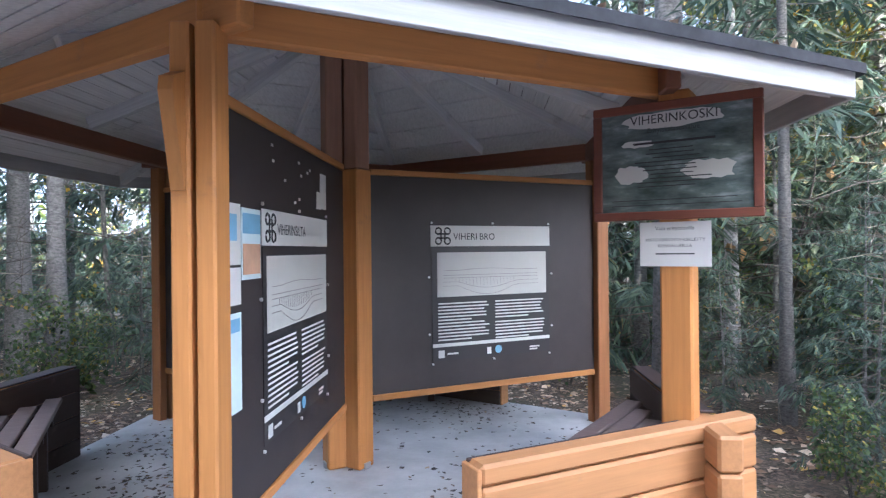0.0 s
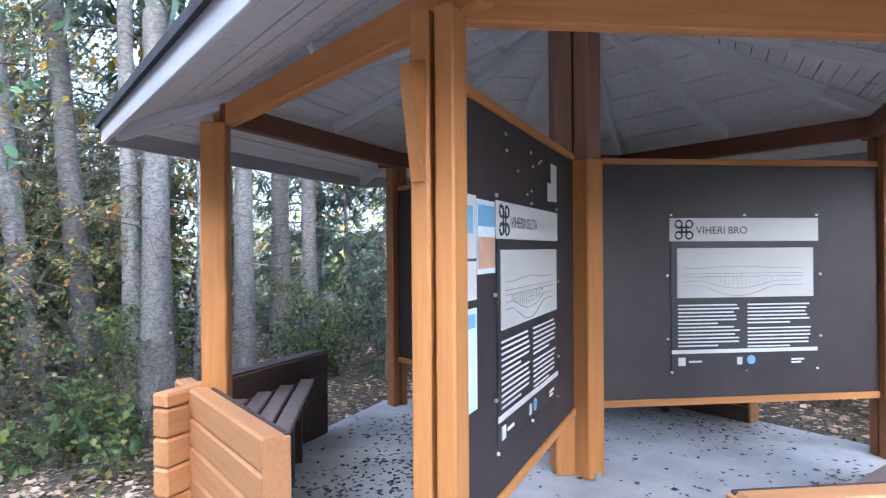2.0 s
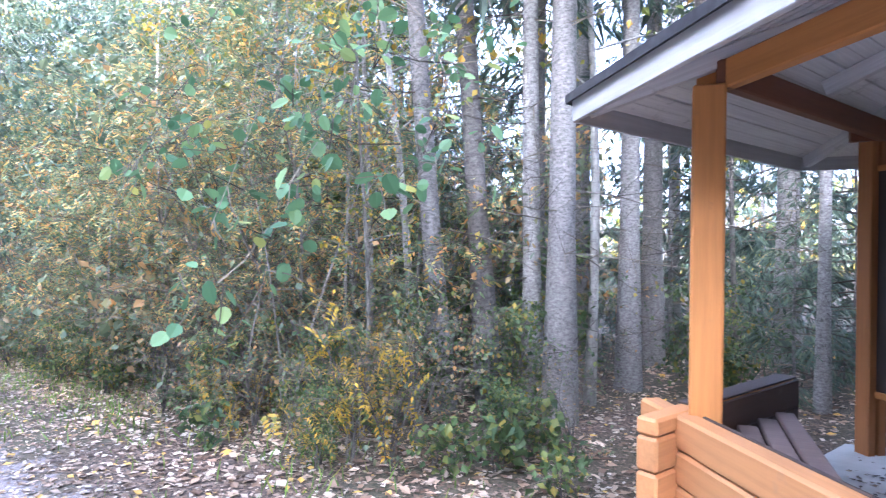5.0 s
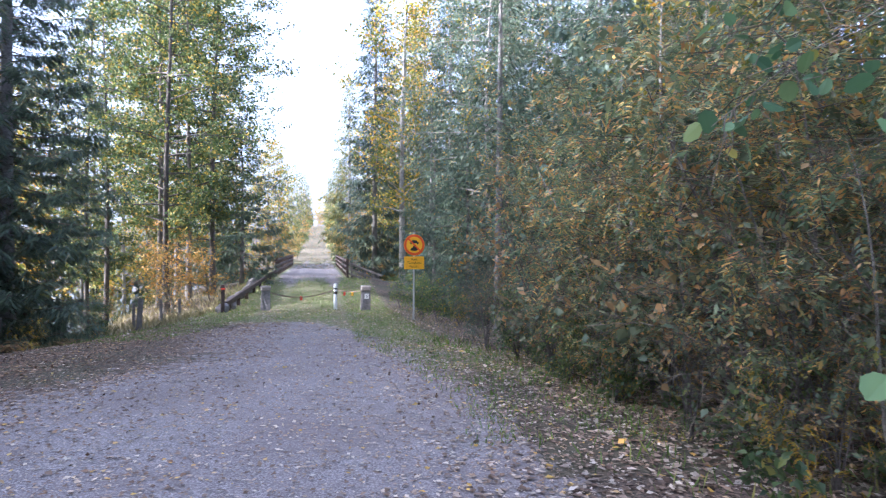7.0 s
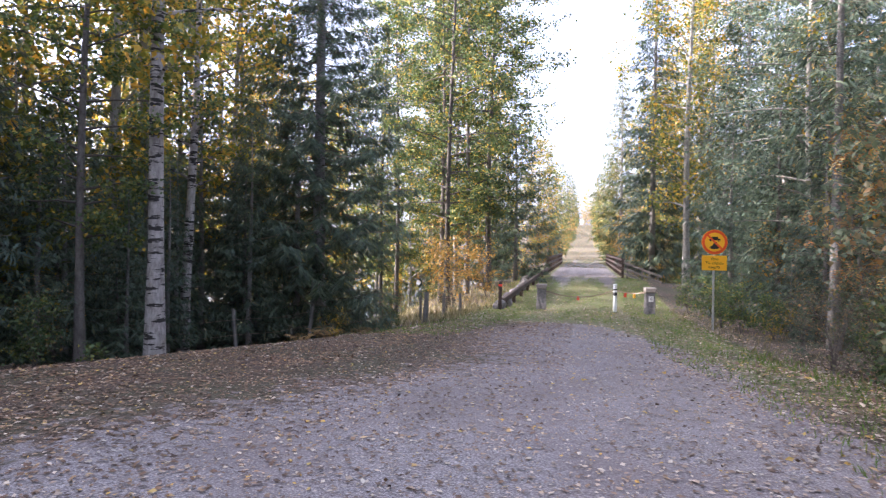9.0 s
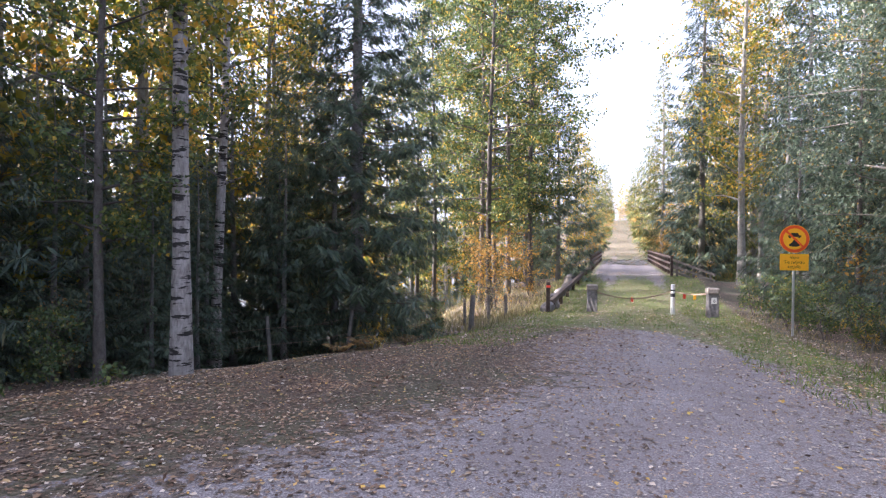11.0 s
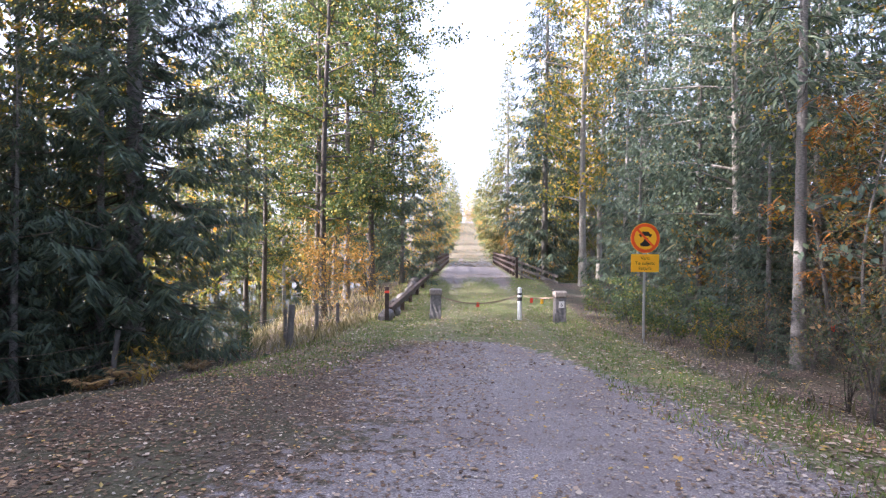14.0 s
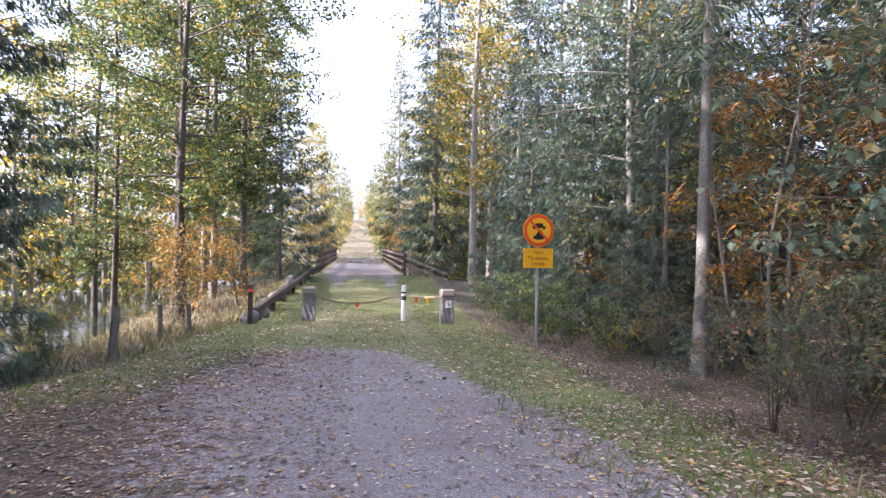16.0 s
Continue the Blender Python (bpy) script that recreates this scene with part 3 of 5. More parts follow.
    for col, (u0, u1) in enumerate(((-W / 2 + 0.055, -0.035), (0.015, W / 2 - 0.05))):
        v = H / 2 - 0.585
        for k in range(12):
            if k == 6 and col == 1:
                v -= 0.012
            e = u1 - (rnd.random() * 0.05 if k % 6 != 5 else 0.16)
            tx.add([(u0, v, 0), (e, v, 0), (e, v + 0.0105, 0), (u0, v + 0.0105, 0)], [(0, 1, 2, 3)])
            v -= 0.0245
    ob = tx.make("small_print", M_sheet, th, "small white unreadable text")
    ob.matrix_basis = base @ pose(0, 0, 0.0055)
    sheet("white_rule", -W / 2 + 0.01, -H / 2 + 0.10, W / 2 - 0.01, -H / 2 + 0.125, M_sheet, 0.0055)
    for k, (u0, w, hh, mm) in enumerate(((-W / 2 + 0.055, 0.05, 0.055, M_sheet), (-W / 2 + 0.13, 0.09, 0.012, M_sheet), (-0.06, 0.035, 0.05, M_sheet), (W / 2 - 0.2, 0.09, 0.012, M_sheet), (W / 2 - 0.2, 0.07, 0.012, M_sheet))):
        v0 = -H / 2 + 0.02 + (0.02 if k == 3 else 0.0) + (0.02 if k == 1 else 0)
        sheet("emblem", u0, v0, u0 + w, v0 + hh, mm, 0.0055, "small white emblem")
    part("emblem", rod(0.03, 0.004, 16), M_blue, th, "small round blue emblem", base @ pose(0.04, -H / 2 + 0.05, 0.003))
    for u in (-W / 2 + 0.01, 0, W / 2 - 0.01):
        for v in (H / 2 + 0.02, -H / 2 - 0.02):
            part("bolt", rod(0.008, 0.01, 8), M_bolt, th, "", base @ pose(u, v, 0))
    for u in (-W / 2 - 0.015, W / 2 + 0.015):
        for v in (0.12, -0.3):
            part("bolt", rod(0.008, 0.01, 8), M_bolt, th, "", base @ pose(u, v, 0))
    if extra:                                      # papers pinned beside the poster
        for k, (u0, v0, u1, v1, mm, lab) in enumerate(((-0.94, 0.27, -0.76, 0.50, M_sheet, "white notice with blue pictures"), (-0.75, 0.21, -0.55, 0.49, M_paleblue, "pale picture sheet"), (-0.94, -0.28, -0.76, 0.09, M_paleblue, "pale green-blue notice"), (-0.94, 0.12, -0.76, 0.26, M_sheet, "white notice"))):
            nt_ob = sheet("notice", u0, v0, u1, v1, mm, 0.004, lab)
            if k == 0:
                part("picture", box(0.12, 0.1, 0.002, 0), M_blue, nt_ob, "small blue picture", pose(-0.01, 0.025, 0.0035))
            elif k == 1:
                part("picture", box(0.18, 0.12, 0.002, 0), M_sand, nt_ob, "sandy beach picture", pose(0, -0.06, 0.0035))
                part("picture", box(0.18, 0.08, 0.002, 0), M_blue, nt_ob, "small blue picture", pose(0, 0.08, 0.0035))
            elif k == 2:
                part("picture", box(0.14, 0.05, 0.002, 0), M_blue, nt_ob, "small blue picture", pose(0, 0.14, 0.0035))
        for k in range(9):
            u, v = (0.42 - rnd.random() * 0.9, 0.55 + rnd.random() * 0.24)
            sheet("paper_scrap", u, v, u + 0.02, v + 0.012, M_sheet, 0.004, "torn paper scrap")
        sheet("notice", 0.40, 0.56, 0.52, 0.76, M_sheet, 0.004, "small white notice")
        sheet("notice", 0.32, 0.555, 0.405, 0.65, M_sheet, 0.0045)
    return th


info_panel(0, 1, "VIHERINSILTA", True)
info_panel(120, -1, "VIHERI BRO", False)
info_panel(240, 1, "VIHERI BRO", False)

# ---- sloping brackets at the panel posts ----
for a in (0, 120, 240):
    p = spot(a, R)
    bm = bmesh.new()
    prof = [(0, 0), (0.01, 0.0), (0.085, 0.31), (0.078, 0.355), (0.0, 0.39)]
    lo = [bm.verts.new((x, -0.024, z)) for x, z in prof]
    hi = [bm.verts.new((x, 0.024, z)) for x, z in prof]
    bm.faces.new(lo)
    bm.faces.new(hi[::-1])
    for j in range(5):
        bm.faces.new((lo[j], hi[j], hi[(j + 1) % 5], lo[(j + 1) % 5]))
    ob = part("bracket", bm, M_orange_v, pav, "ochre-stained shaped bracket")
    ob.matrix_basis = pose(p.x + 0.061 * math.cos(radians(a)), p.y + 0.061 * math.sin(radians(a)), 1.72, 0, 0, a) @ pose(0, -0.043, 0)


# ---- corner benches of crossed logs ----
def corner_bench(a, reach=1.29):
    """Two log arms crossing at the corner, lined dark inside, and slats across the corner between them."""
    th = empty("corner_bench", PC @ pose(*spot(a, R_AT[a] + 0.13, SLAB - 0.04), 0, 0, a + 180))
    tagged(th, "log-built corner bench with ochre outside and dark brown seat slats", "bench", "corner benches of the pavilion")
    n, h, stub = 4, 0.17, 0.27
    for s in (-1, 1):
        arm = pose(0, 0, 0, 0, 0, 60 * s)
        for k in range(n + (s > 0)):
            z0, z1 = h * (k - 0.5 * (s > 0)), h * (k + 1 - 0.5 * (s > 0))
            z0, z1 = max(z0, 0.0), min(z1, n * h + (0.006 if s > 0 else 0.0))
            part("log", box(reach + stub, 0.115, z1 - z0 - 0.007, 0.014), M_log, th, "squared ochre-stained log", arm @ pose((reach - stub) / 2, 0, (z0 + z1) / 2))
        for k in range(n):
            part("lining_board", box(reach - 0.13, 0.02, h - 0.006, 0.004), M_brown, th, "dark brown inner lining board", arm @ pose(reach / 2 + 0.062, -0.068 * s, h * (k + 0.5)))
        if (a, s) in ((300, 1), (60, -1)):
            part("capping", box(reach - 0.1, 0.12, 0.012, 0.004), M_brown, th, "dark brown capping board", arm @ pose(reach / 2 + 0.06, 0, n * h + 0.008))
        part("end_board", box(0.02, 0.13, n * h - 0.02, 0.004), M_brown if s * (a - 180) > 0 else M_log, th, "", arm @ pose(reach + 0.01, -0.006 * s, n * h / 2))
    for k in range(4):
        x = 0.235 + 0.118 * k
        half = (x - 0.05) * math.tan(radians(60)) - 0.17
        part("slat", box(0.1, 2 * half, 0.032, 0.007), M_slat, th, "dark weathered seat slat", pose(x, 0, 0.535 - 0.004 * k))
    for y in (-0.42, 0.0, 0.42):
        part("seat_bearer", box(0.42 if y == 0 else 0.2, 0.045, 0.08, 0.004), M_brown, th, "dark brown seat bearer", pose(0.41 if y == 0 else 0.52, y, 0.475))
        part("seat_leg", box(0.06, 0.06, 0.44, 0.004), M_brown, th, "dark brown seat leg", pose(0.56, y, 0.22))
    return th


for bench_at in (60, 180, 300):
    corner_bench(bench_at)

# ---- name board and notice on the post at 60 degrees ----

NB = PC @ pose(*spot(60, R_AT[60]), 0, 0, 60) @ pose(0, -0.078, 0)      # x outwards along the radius, -y towards the reader
FACE = Matrix(((1, 0, 0, 0), (0, 0, -1, 0), (0, 1, 0, 0), (0, 0, 0, 1)))


def photo_go(nt, b):
    v = coords(nt, (3, 9, 1))
    n = noise_tex(nt, v, 1.6, 7, 0.6)
    c = ramp(nt, n, [(0.35, (0.06, 0.08, 0.072)), (0.55, (0.14, 0.175, 0.165)), (0.72, (0.34, 0.38, 0.38))])
    link(nt, c, b.inputs["Base Color"])


M_photo = mat("faded_photo", photo_go, 0.12)
nb = empty("name_board", NB @ FACE)
tagged(nb, "red-brown framed fishing area board with a faded river photo", "notice board")
BW, BH, BZ = 0.76, 0.57, 1.94
part("picture", box(BW - 0.06, BH - 0.06, 0.012, 0.001), M_photo, nb, "faded glossy river photograph", pose(0, BZ, 0.012))
for y in (-1, 1):
    part("frame", box(BW + 0.02, 0.042, 0.034, 0.004), M_red, nb, "red-brown wooden frame", pose(0, BZ + y * (BH / 2 - 0.02), 0.018))
for x in (-1, 1):
    part("frame", box(0.042, BH - 0.085, 0.034, 0.004), M_red, nb, "red-brown wooden frame", pose(x * (BW / 2 - 0.011), BZ, 0.018))
letters("title", "VIHERINKOSKI", 0.062, M_ink, nb, pose(0, BZ + 0.185, 0.0205), "black title lettering", "CENTER")
letters("subtitle", "Erityiskalastusalue", 0.034, M_ink, nb, pose(0, BZ + 0.14, 0.0205), "", "CENTER")
rnd = random.Random(4)


def bars(name, rows, material, parent, m):
    s = Soup()
    for u0, u1, v, h in rows:
        s.add([(u0, v, 0), (u1, v, 0), (u1, v + h, 0), (u0, v + h, 0)], [(0, 1, 2, 3)])
    ob = s.make(name, material, parent, "unreadable small print")
    ob.matrix_basis = m
    return ob


bars("small_print", [(-0.19, 0.19, 0.085, 0.011)] + [(-0.09 - rnd.random() * 0.1, 0.08 + rnd.random() * 0.1, 0.055 - 0.02 * k, 0.005) for k in range(10)] + [(-0.3, 0.28, -0.19, 0.004), (-0.3, 0.3, -0.215, 0.004)], M_ink, nb, pose(0, BZ, 0.0205))


def blob(cx, cy, w, h, seed):
    r = random.Random(seed)
    n = 22
    pts = [(cx + w / 2 * math.cos(t) * (0.85 + 0.3 * r.random()), cy + h / 2 * (abs(math.sin(t)) ** 0.6) * math.copysign(1, math.sin(t)) * (0.8 + 0.3 * r.random()), 0) for t in np.linspace(0, math.tau, n, endpoint=False)]
    return pts, [tuple(range(n))]


# pale map outlines; the last patch is the printed sky behind the title
for k, (cx, cy, w, h) in enumerate(((-0.2, -0.06, 0.15, 0.09), (0.16, -0.055, 0.23, 0.1), (-0.17, 0.09, 0.16, 0.035), (0.0, 0.2, 0.46, 0.08))):
    v, f = blob(cx, cy, w, h, k)
    ob = raw("map_patch", v, f, M_sheet2, nb, "pale printed patch")
    ob.matrix_basis = pose(0, BZ, 0.0195)
wn = empty("fishing_notice", NB @ FACE)
tagged(wn, "laminated white paper notice pinned on the ochre post", "notice")
part("sheet", box(0.33, 0.215, 0.003, 0), M_sheet, wn, "", pose(0.0, 1.535, 0.006))
letters("heading", "Vain erityisluvilla", 0.027, M_ink, wn, pose(0, 1.603, 0.0082), "", "CENTER")
letters("text", "MATO-ONGINTA KIELLETTY", 0.0215, M_ink, wn, pose(0, 1.549, 0.0082), "", "CENTER")
letters("text", "KOSKIALUEELLA", 0.0215, M_ink, wn, pose(0, 1.52, 0.0082), "", "CENTER")
bars("small_print", [(-0.09, 0.09, -0.05, 0.006)], M_ink, wn, pose(0, 1.535, 0.0082))

# ---- road sign ----
def at_ground(x, y, dz=0.0, rz=0.0, rx=0.0, ry=0.0, sc=1.0):
    return pose(x, y, float(land(x, y)) + dz, rx, ry, rz) @ Matrix.Diagonal((sc, sc, sc, 1))


def disc(r, t, n=32):
    return rod(r, t, n)


SG = Matrix.Translation((4.25, 21.94, float(land(4.25, 21.94)))) @ pose(0, 0, 0, 0, 0, 6)
UP = Matrix(((1, 0, 0, 0), (0, 0, -1, 0), (0, 1, 0, 0), (0, 0, 0, 1)))
road_sign = empty("road_sign", SG)
tagged(road_sign, "round red-rimmed yellow traffic sign with text plate on pole", "road sign")
part("pole", rod(0.03, 2.72, 12), M_metal, road_sign, "grey galvanised pole")
SZ = 2.42
sign_disc = part("sign_disc", disc(0.335, 0.012, 40), M_signred, road_sign, "red-rimmed disc", pose(0, -0.032, SZ) @ UP)
part("face", disc(0.262, 0.006, 40), M_signyel, sign_disc, "yellow face", pose(0, 0, 0.0125))
part("edge", disc(0.345, 0.006, 40), M_signyel, sign_disc, "yellow outer edge", pose(0, 0, -0.002))


def flat(name, pts, material, parent, m):
    ob = raw(name, [(x, y, 0) for x, y in pts], [tuple(range(len(pts)))], material, parent, "black vehicle silhouette")
    ob.matrix_basis = m
    return ob


PB = pose(0, 0, 0.0195)
flat("car_symbol", [(-0.15, 0.05), (0.15, 0.05), (0.15, 0.085), (0.10, 0.095), (0.075, 0.15), (-0.075, 0.15), (-0.10, 0.095), (-0.15, 0.085)], M_signblk, sign_disc, PB)
flat("car_symbol", [(-0.13, 0.02), (-0.085, 0.02), (-0.085, 0.05), (-0.13, 0.05)], M_signblk, sign_disc, PB)
flat("car_symbol", [(0.085, 0.02), (0.13, 0.02), (0.13, 0.05), (0.085, 0.05)], M_signblk, sign_disc, PB)
flat("motorcycle_symbol", [(-0.13, -0.17), (-0.05, -0.19), (0.06, -0.19), (0.14, -0.15), (0.10, -0.10), (0.04, -0.06), (0.06, -0.005), (0.0, 0.012), (-0.03, -0.03), (-0.06, -0.09), (-0.12, -0.12)], M_signblk, sign_disc, PB)
bar = part("diagonal_bar", box(0.56, 0.05, 0.003, 0), M_signred, sign_disc, "red diagonal bar", pose(0, 0, 0.0225, 0, 0, -45))
plate = part("text_plate", box(0.66, 0.41, 0.012, 0.002), M_signyel, road_sign, "yellow text plate", pose(0, -0.036, 1.845) @ UP)
for k, line in enumerate(("Varo", "Tie suljettu", "ketjulla")):
    letters("text", line, 0.105, M_signblk, plate, pose(0, 0.08 - 0.115 * k, 0.0085), "black lettering", "CENTER")
for z in (SZ + 0.12, SZ - 0.12, 1.9):
    part("clamp", box(0.09, 0.05, 0.03, 0.004), M_metal, road_sign, "", pose(0, -0.012, z))


# ---- chain barrier: stones, white post, chain ----
M_cap = plain("granite_cap", (0.24, 0.21, 0.18), 0.9, 0, 0.35, 16.0)


def stone(x, y, h, seed, plate_on):
    st = empty("stone_post", at_ground(x, y, -0.06, 4))
    tagged(st, "squat grey granite gate post with rough faces", "stone post", "stone posts at the chain")
    r = random.Random(seed)
    bm = box(0.38, 0.34, h, 0.03, (0, 0, h / 2))
    bmesh.ops.subdivide_edges(bm, edges=bm.edges[:], cuts=3, use_grid_fill=True)
    for v in bm.verts:
        t = 1 - 0.14 * v.co.z / h
        v.co.x, v.co.y = v.co.x * t + r.uniform(-0.012, 0.012), v.co.y * t + r.uniform(-0.012, 0.012)
        v.co.z += r.uniform(-0.01, 0.01)
    part("block", bm, M_stone, st, "rough granite block")
    part("cap", box(0.40, 0.36, 0.2, 0.035, (0, 0, h + 0.06)), M_cap, st, "pale brown granite cap")
    if plate_on:
        part("number_plate", box(0.17, 0.01, 0.2, 0.002), M_sheet, st, "small white plate", pose(0.02, -0.175, h * 0.72))
        letters("number", "6", 0.16, M_ink, st, pose(0.02, -0.1835, h * 0.72 - 0.055) @ UP, "black number", "CENTER")
    return st


stone(-0.82, 27.5, 0.88, 1, False)
stone(3.05, 26.7, 0.88, 2, True)
wp = empty("marker_post", at_ground(1.9, 27.6, -0.02))
tagged(wp, "white painted marker post with a grey band carrying a chain", "post")
part("shaft", rod(0.075, 1.05, 14, 0.07), M_wpost, wp, "white painted tube")
part("cap", rod(0.078, 0.02, 14, 0.05), M_wpost, wp, "", pose(0, 0, 1.05))
for z, h in ((0.84, 0.05), (0.64, 0.12)):
    part("band", rod(0.0765, h, 14), M_ink, wp, "black band", pose(0, 0, z))


def chain(a, b, sag, name="chain"):
    th = empty(name, Matrix.Translation(a))
    tagged(th, "rusty sagging steel chain between stone post and white post", "chain", "chains across the road")
    a, b = Vector(a), Vector(b)
    n = int((b - a).length / 0.062)
    ring = Soup()
    ring.tube([(0.045 * math.cos(t), 0.022 * math.sin(t), 0) for t in np.linspace(0, math.tau, 9)], [0.0125] * 9, 4)
    first = None
    for k in range(n):
        t = (k + 0.5) / n
        p = (b - a) * t - Vector((0, 0, sag * 4 * t * (1 - t)))
        ang = math.degrees(math.atan2(b.y - a.y, b.x - a.x))
        slope = math.degrees(math.atan2((b - a).z / (b - a).length - sag * 4 * (1 - 2 * t) / (b - a).length, 1))
        m = pose(*p, 0, 0, ang) @ pose(0, 0, 0, 0, -slope, 0) @ pose(0, 0, 0, 90 * (k % 2) + 25)
        if first is None:
            first = ring.make("link", M_rust, th)
            first.matrix_basis = m
        else:
            ob = new("link", first.data)
            ob.parent, ob.matrix_basis = th, m


zc = float(land(1.9, 27.6))
chain((-0.65, 27.5, zc + 0.72), (1.82, 27.6, zc + 0.80), 0.24)
chain((1.98, 27.6, zc + 0.80), (2.88, 26.75, zc + 0.82), 0.06)
for k, (x, y, mt, col) in enumerate(((2.25, 27.32, M_tag, "orange"), (2.55, 27.05, M_signyel, "yellow"), (0.55, 27.55, M_tag, "orange"))):
    tg = part("chain_tag", box(0.09, 0.012, 0.15, 0.004), mt, None, "", pose(x, y, zc + (0.66 if k < 2 else 0.48), 0, 4, 10))
    tagged(tg, "small faded " + col + " warning tag hanging on the chain", "tag", "warning tags on the chains")

# ---- dark post, bank stones and rails towards the bridge ----
dp = empty("gate_post", at_ground(-2.25, 26.3, -0.1, 8))
tagged(dp, "dark weathered steel gate post with an orange tag", "post")
part("shaft", box(0.13, 0.13, 1.15, 0.01, (0, 0, 0.575)), M_rail, dp)
part("tag", box(0.14, 0.02, 0.07, 0.002), M_tag, dp, "faded orange tag", pose(0, -0.075, 1.0))
rnd = random.Random(12)
first = None
for k in range(9):
    y = 26.6 + k * 1.9
    bm = bmesh.new()
    bmesh.ops.create_icosphere(bm, subdivisions=2, radius=0.32)
    for v in bm.verts:
        v.co *= 0.82 + 0.3 * noise.noise(v.co * 3 + Vector((k, 0, 0)))
        v.co.z *= 0.85
    ob = part("kerb_stone", bm, M_stone, None, "", at_ground(-2.3 + rnd.uniform(-0.12, 0.12), y, 0.16, rnd.uniform(0, 360)))
    tagged(ob, "rough grey kerb boulder on the road bank", "stone", "kerb boulders along the bank")


def railing(x, y0, y1, label):
    th = empty("bridge_railing", Matrix.Translation((x, y0, float(land(min(max(x, -1), 2.6), y0)))))
    tagged(th, label, "railing", "railings of the bridge")
    L = y1 - y0
    n = int(L / 2.2)
    for k in range(n + 1):
        part("post", box(0.15, 0.15, 1.32, 0.01, (0, 0, 0.52)), M_rail, th, "", pose(0, k * L / n, 0))
    for z, w in ((1.08, 0.13), (0.72, 0.13), (0.36, 0.13)):
        part("rail", box(0.06, L + 0.3, w, 0.008), M_rail, th, "dark timber rail", pose(0.06 if x < 0 else -0.06, L / 2, z))


railing(-1.6, 45, 70, "dark timber bridge railing beside the road")
railing(3.0, 42, 70, "dark timber bridge railing beside the road")
low = empty("guard_beam", Matrix.Translation((-2.25, 27.0, 0)))
tagged(low, "long low dark timber guard beam along the road bank", "guard rail")
G0, G1 = Vector((0, 0, float(land(-2.25, 27.0)) + 0.3)), Vector((0.7, 18.0, float(land(-1.2, 45)) + 0.4))
beam("beam", G0, G1, 0.16, 0.2, M_rail, low, "", 0.02)
for k in range(8):
    q = G0.lerp(G1, (k + 0.3) / 8)
    part("support", box(0.14, 0.14, 0.75, 0.01), M_rail, low, "", pose(q.x, q.y, q.z - 0.4))
wing = empty("wing_fence", Matrix.Translation((3.05, 41.8, float(land(2.6, 41.8)))))
tagged(wing, "low timber wing fence sloping down beside the bridge end", "fence")
for z in (0.3, 0.62, 0.95):
    beam("rail", (0, 0, z), (2.0, -1.5, z - 0.75), 0.05, 0.12, M_fence, wing, "", 0.008)
for k in range(3):
    part("post", box(0.12, 0.12, 1.5, 0.01), M_fence, wing, "", pose(0.2 + 0.8 * k, -0.08 - 0.6 * k, 0.2 - 0.3 * k))
abut = part("bridge_deck", box(5.6, 20, 0.7, 0.03, (0, 0, 0)), M_stone, None, "", Matrix.Translation((0.8, 52, float(land(0.8, 50)) - 0.36)))
tagged(abut, "grey concrete bridge deck over the river", "bridge", kind="structure")

# ---- old wire fence on the bank ----
FP = [(-3.8, 21.2, 1.0, 0.16), (-4.4, 23.0, 0.85, 0.1), (-5.2, 19.8, 0.9, 0.08), (-6.0, 18.0, 0.95, 0.1), (-7.0, 16.4, 1.0, 0.09), (-7.9, 14.8, 1.0, 0.09), (-4.0, 24.6, 0.9, 0.12), (-3.6, 25.6, 0.8, 0.12)]
for k, (x, y, h, w) in enumerate(FP):
    bm = rod(w / 2, h + 0.2, 9, w * 0.44)
    ob = part("fence_post", bm, M_fence, None, "", at_ground(x, y, -0.2, 0, rnd.uniform(-5, 5), rnd.uniform(-6, 6)))
    tagged(ob, "weathered grey wooden fence post on the bank", "fence post", "fence posts on the river bank")
order = sorted(FP, key=lambda p: p[1])
for hgt in (0.4, 0.75):
    line = empty("fence_wire")
    tagged(line, "thin rusty fence wire between the posts", "wire", "wires of the bank fence")
    for a, b in zip(order, order[1:]):
        pa, pb = Vector((a[0], a[1], float(land(a[0], a[1])) + hgt)), Vector((b[0], b[1], float(land(b[0], b[1])) + hgt))
        s = Soup()
        s.tube([pa, (pa + pb) / 2 - Vector((0, 0, 0.05)), pb], [0.004] * 3, 4)
        s.make("strand", M_rust, line)


# ---- vegetation ----
rng = np.random.default_rng(7)


def unit(v):
    return v / (np.linalg.norm(v, axis=-1, keepdims=True) + 1e-9)


def trunk_line(H, r, wob, lean, seed, n=10):
    g = np.random.default_rng(seed)
    ph, az = g.uniform(0, 6.28, 2), g.uniform(0, 6.28)
    pts, rad = [], []
    for i in range(n):
        t = i / (n - 1)
        z = H * t
        pts.append((wob * math.sin(t * 5 + ph[0]) * t + lean[0] * z, wob * math.sin(t * 4 + ph[1]) * t + lean[1] * z, z - 0.15 * (i == 0)))
        rad.append(r * ((1 - t) ** 0.8 * 0.94 + 0.03) * (1.35 if i == 0 else 1.0))
    return pts, rad


def along(pts, t):
    pts = np.asarray(pts, float)
    f = t * (len(pts) - 1)
    i = min(int(f), len(pts) - 2)
    return pts[i] + (pts[i + 1] - pts[i]) * (f - i)


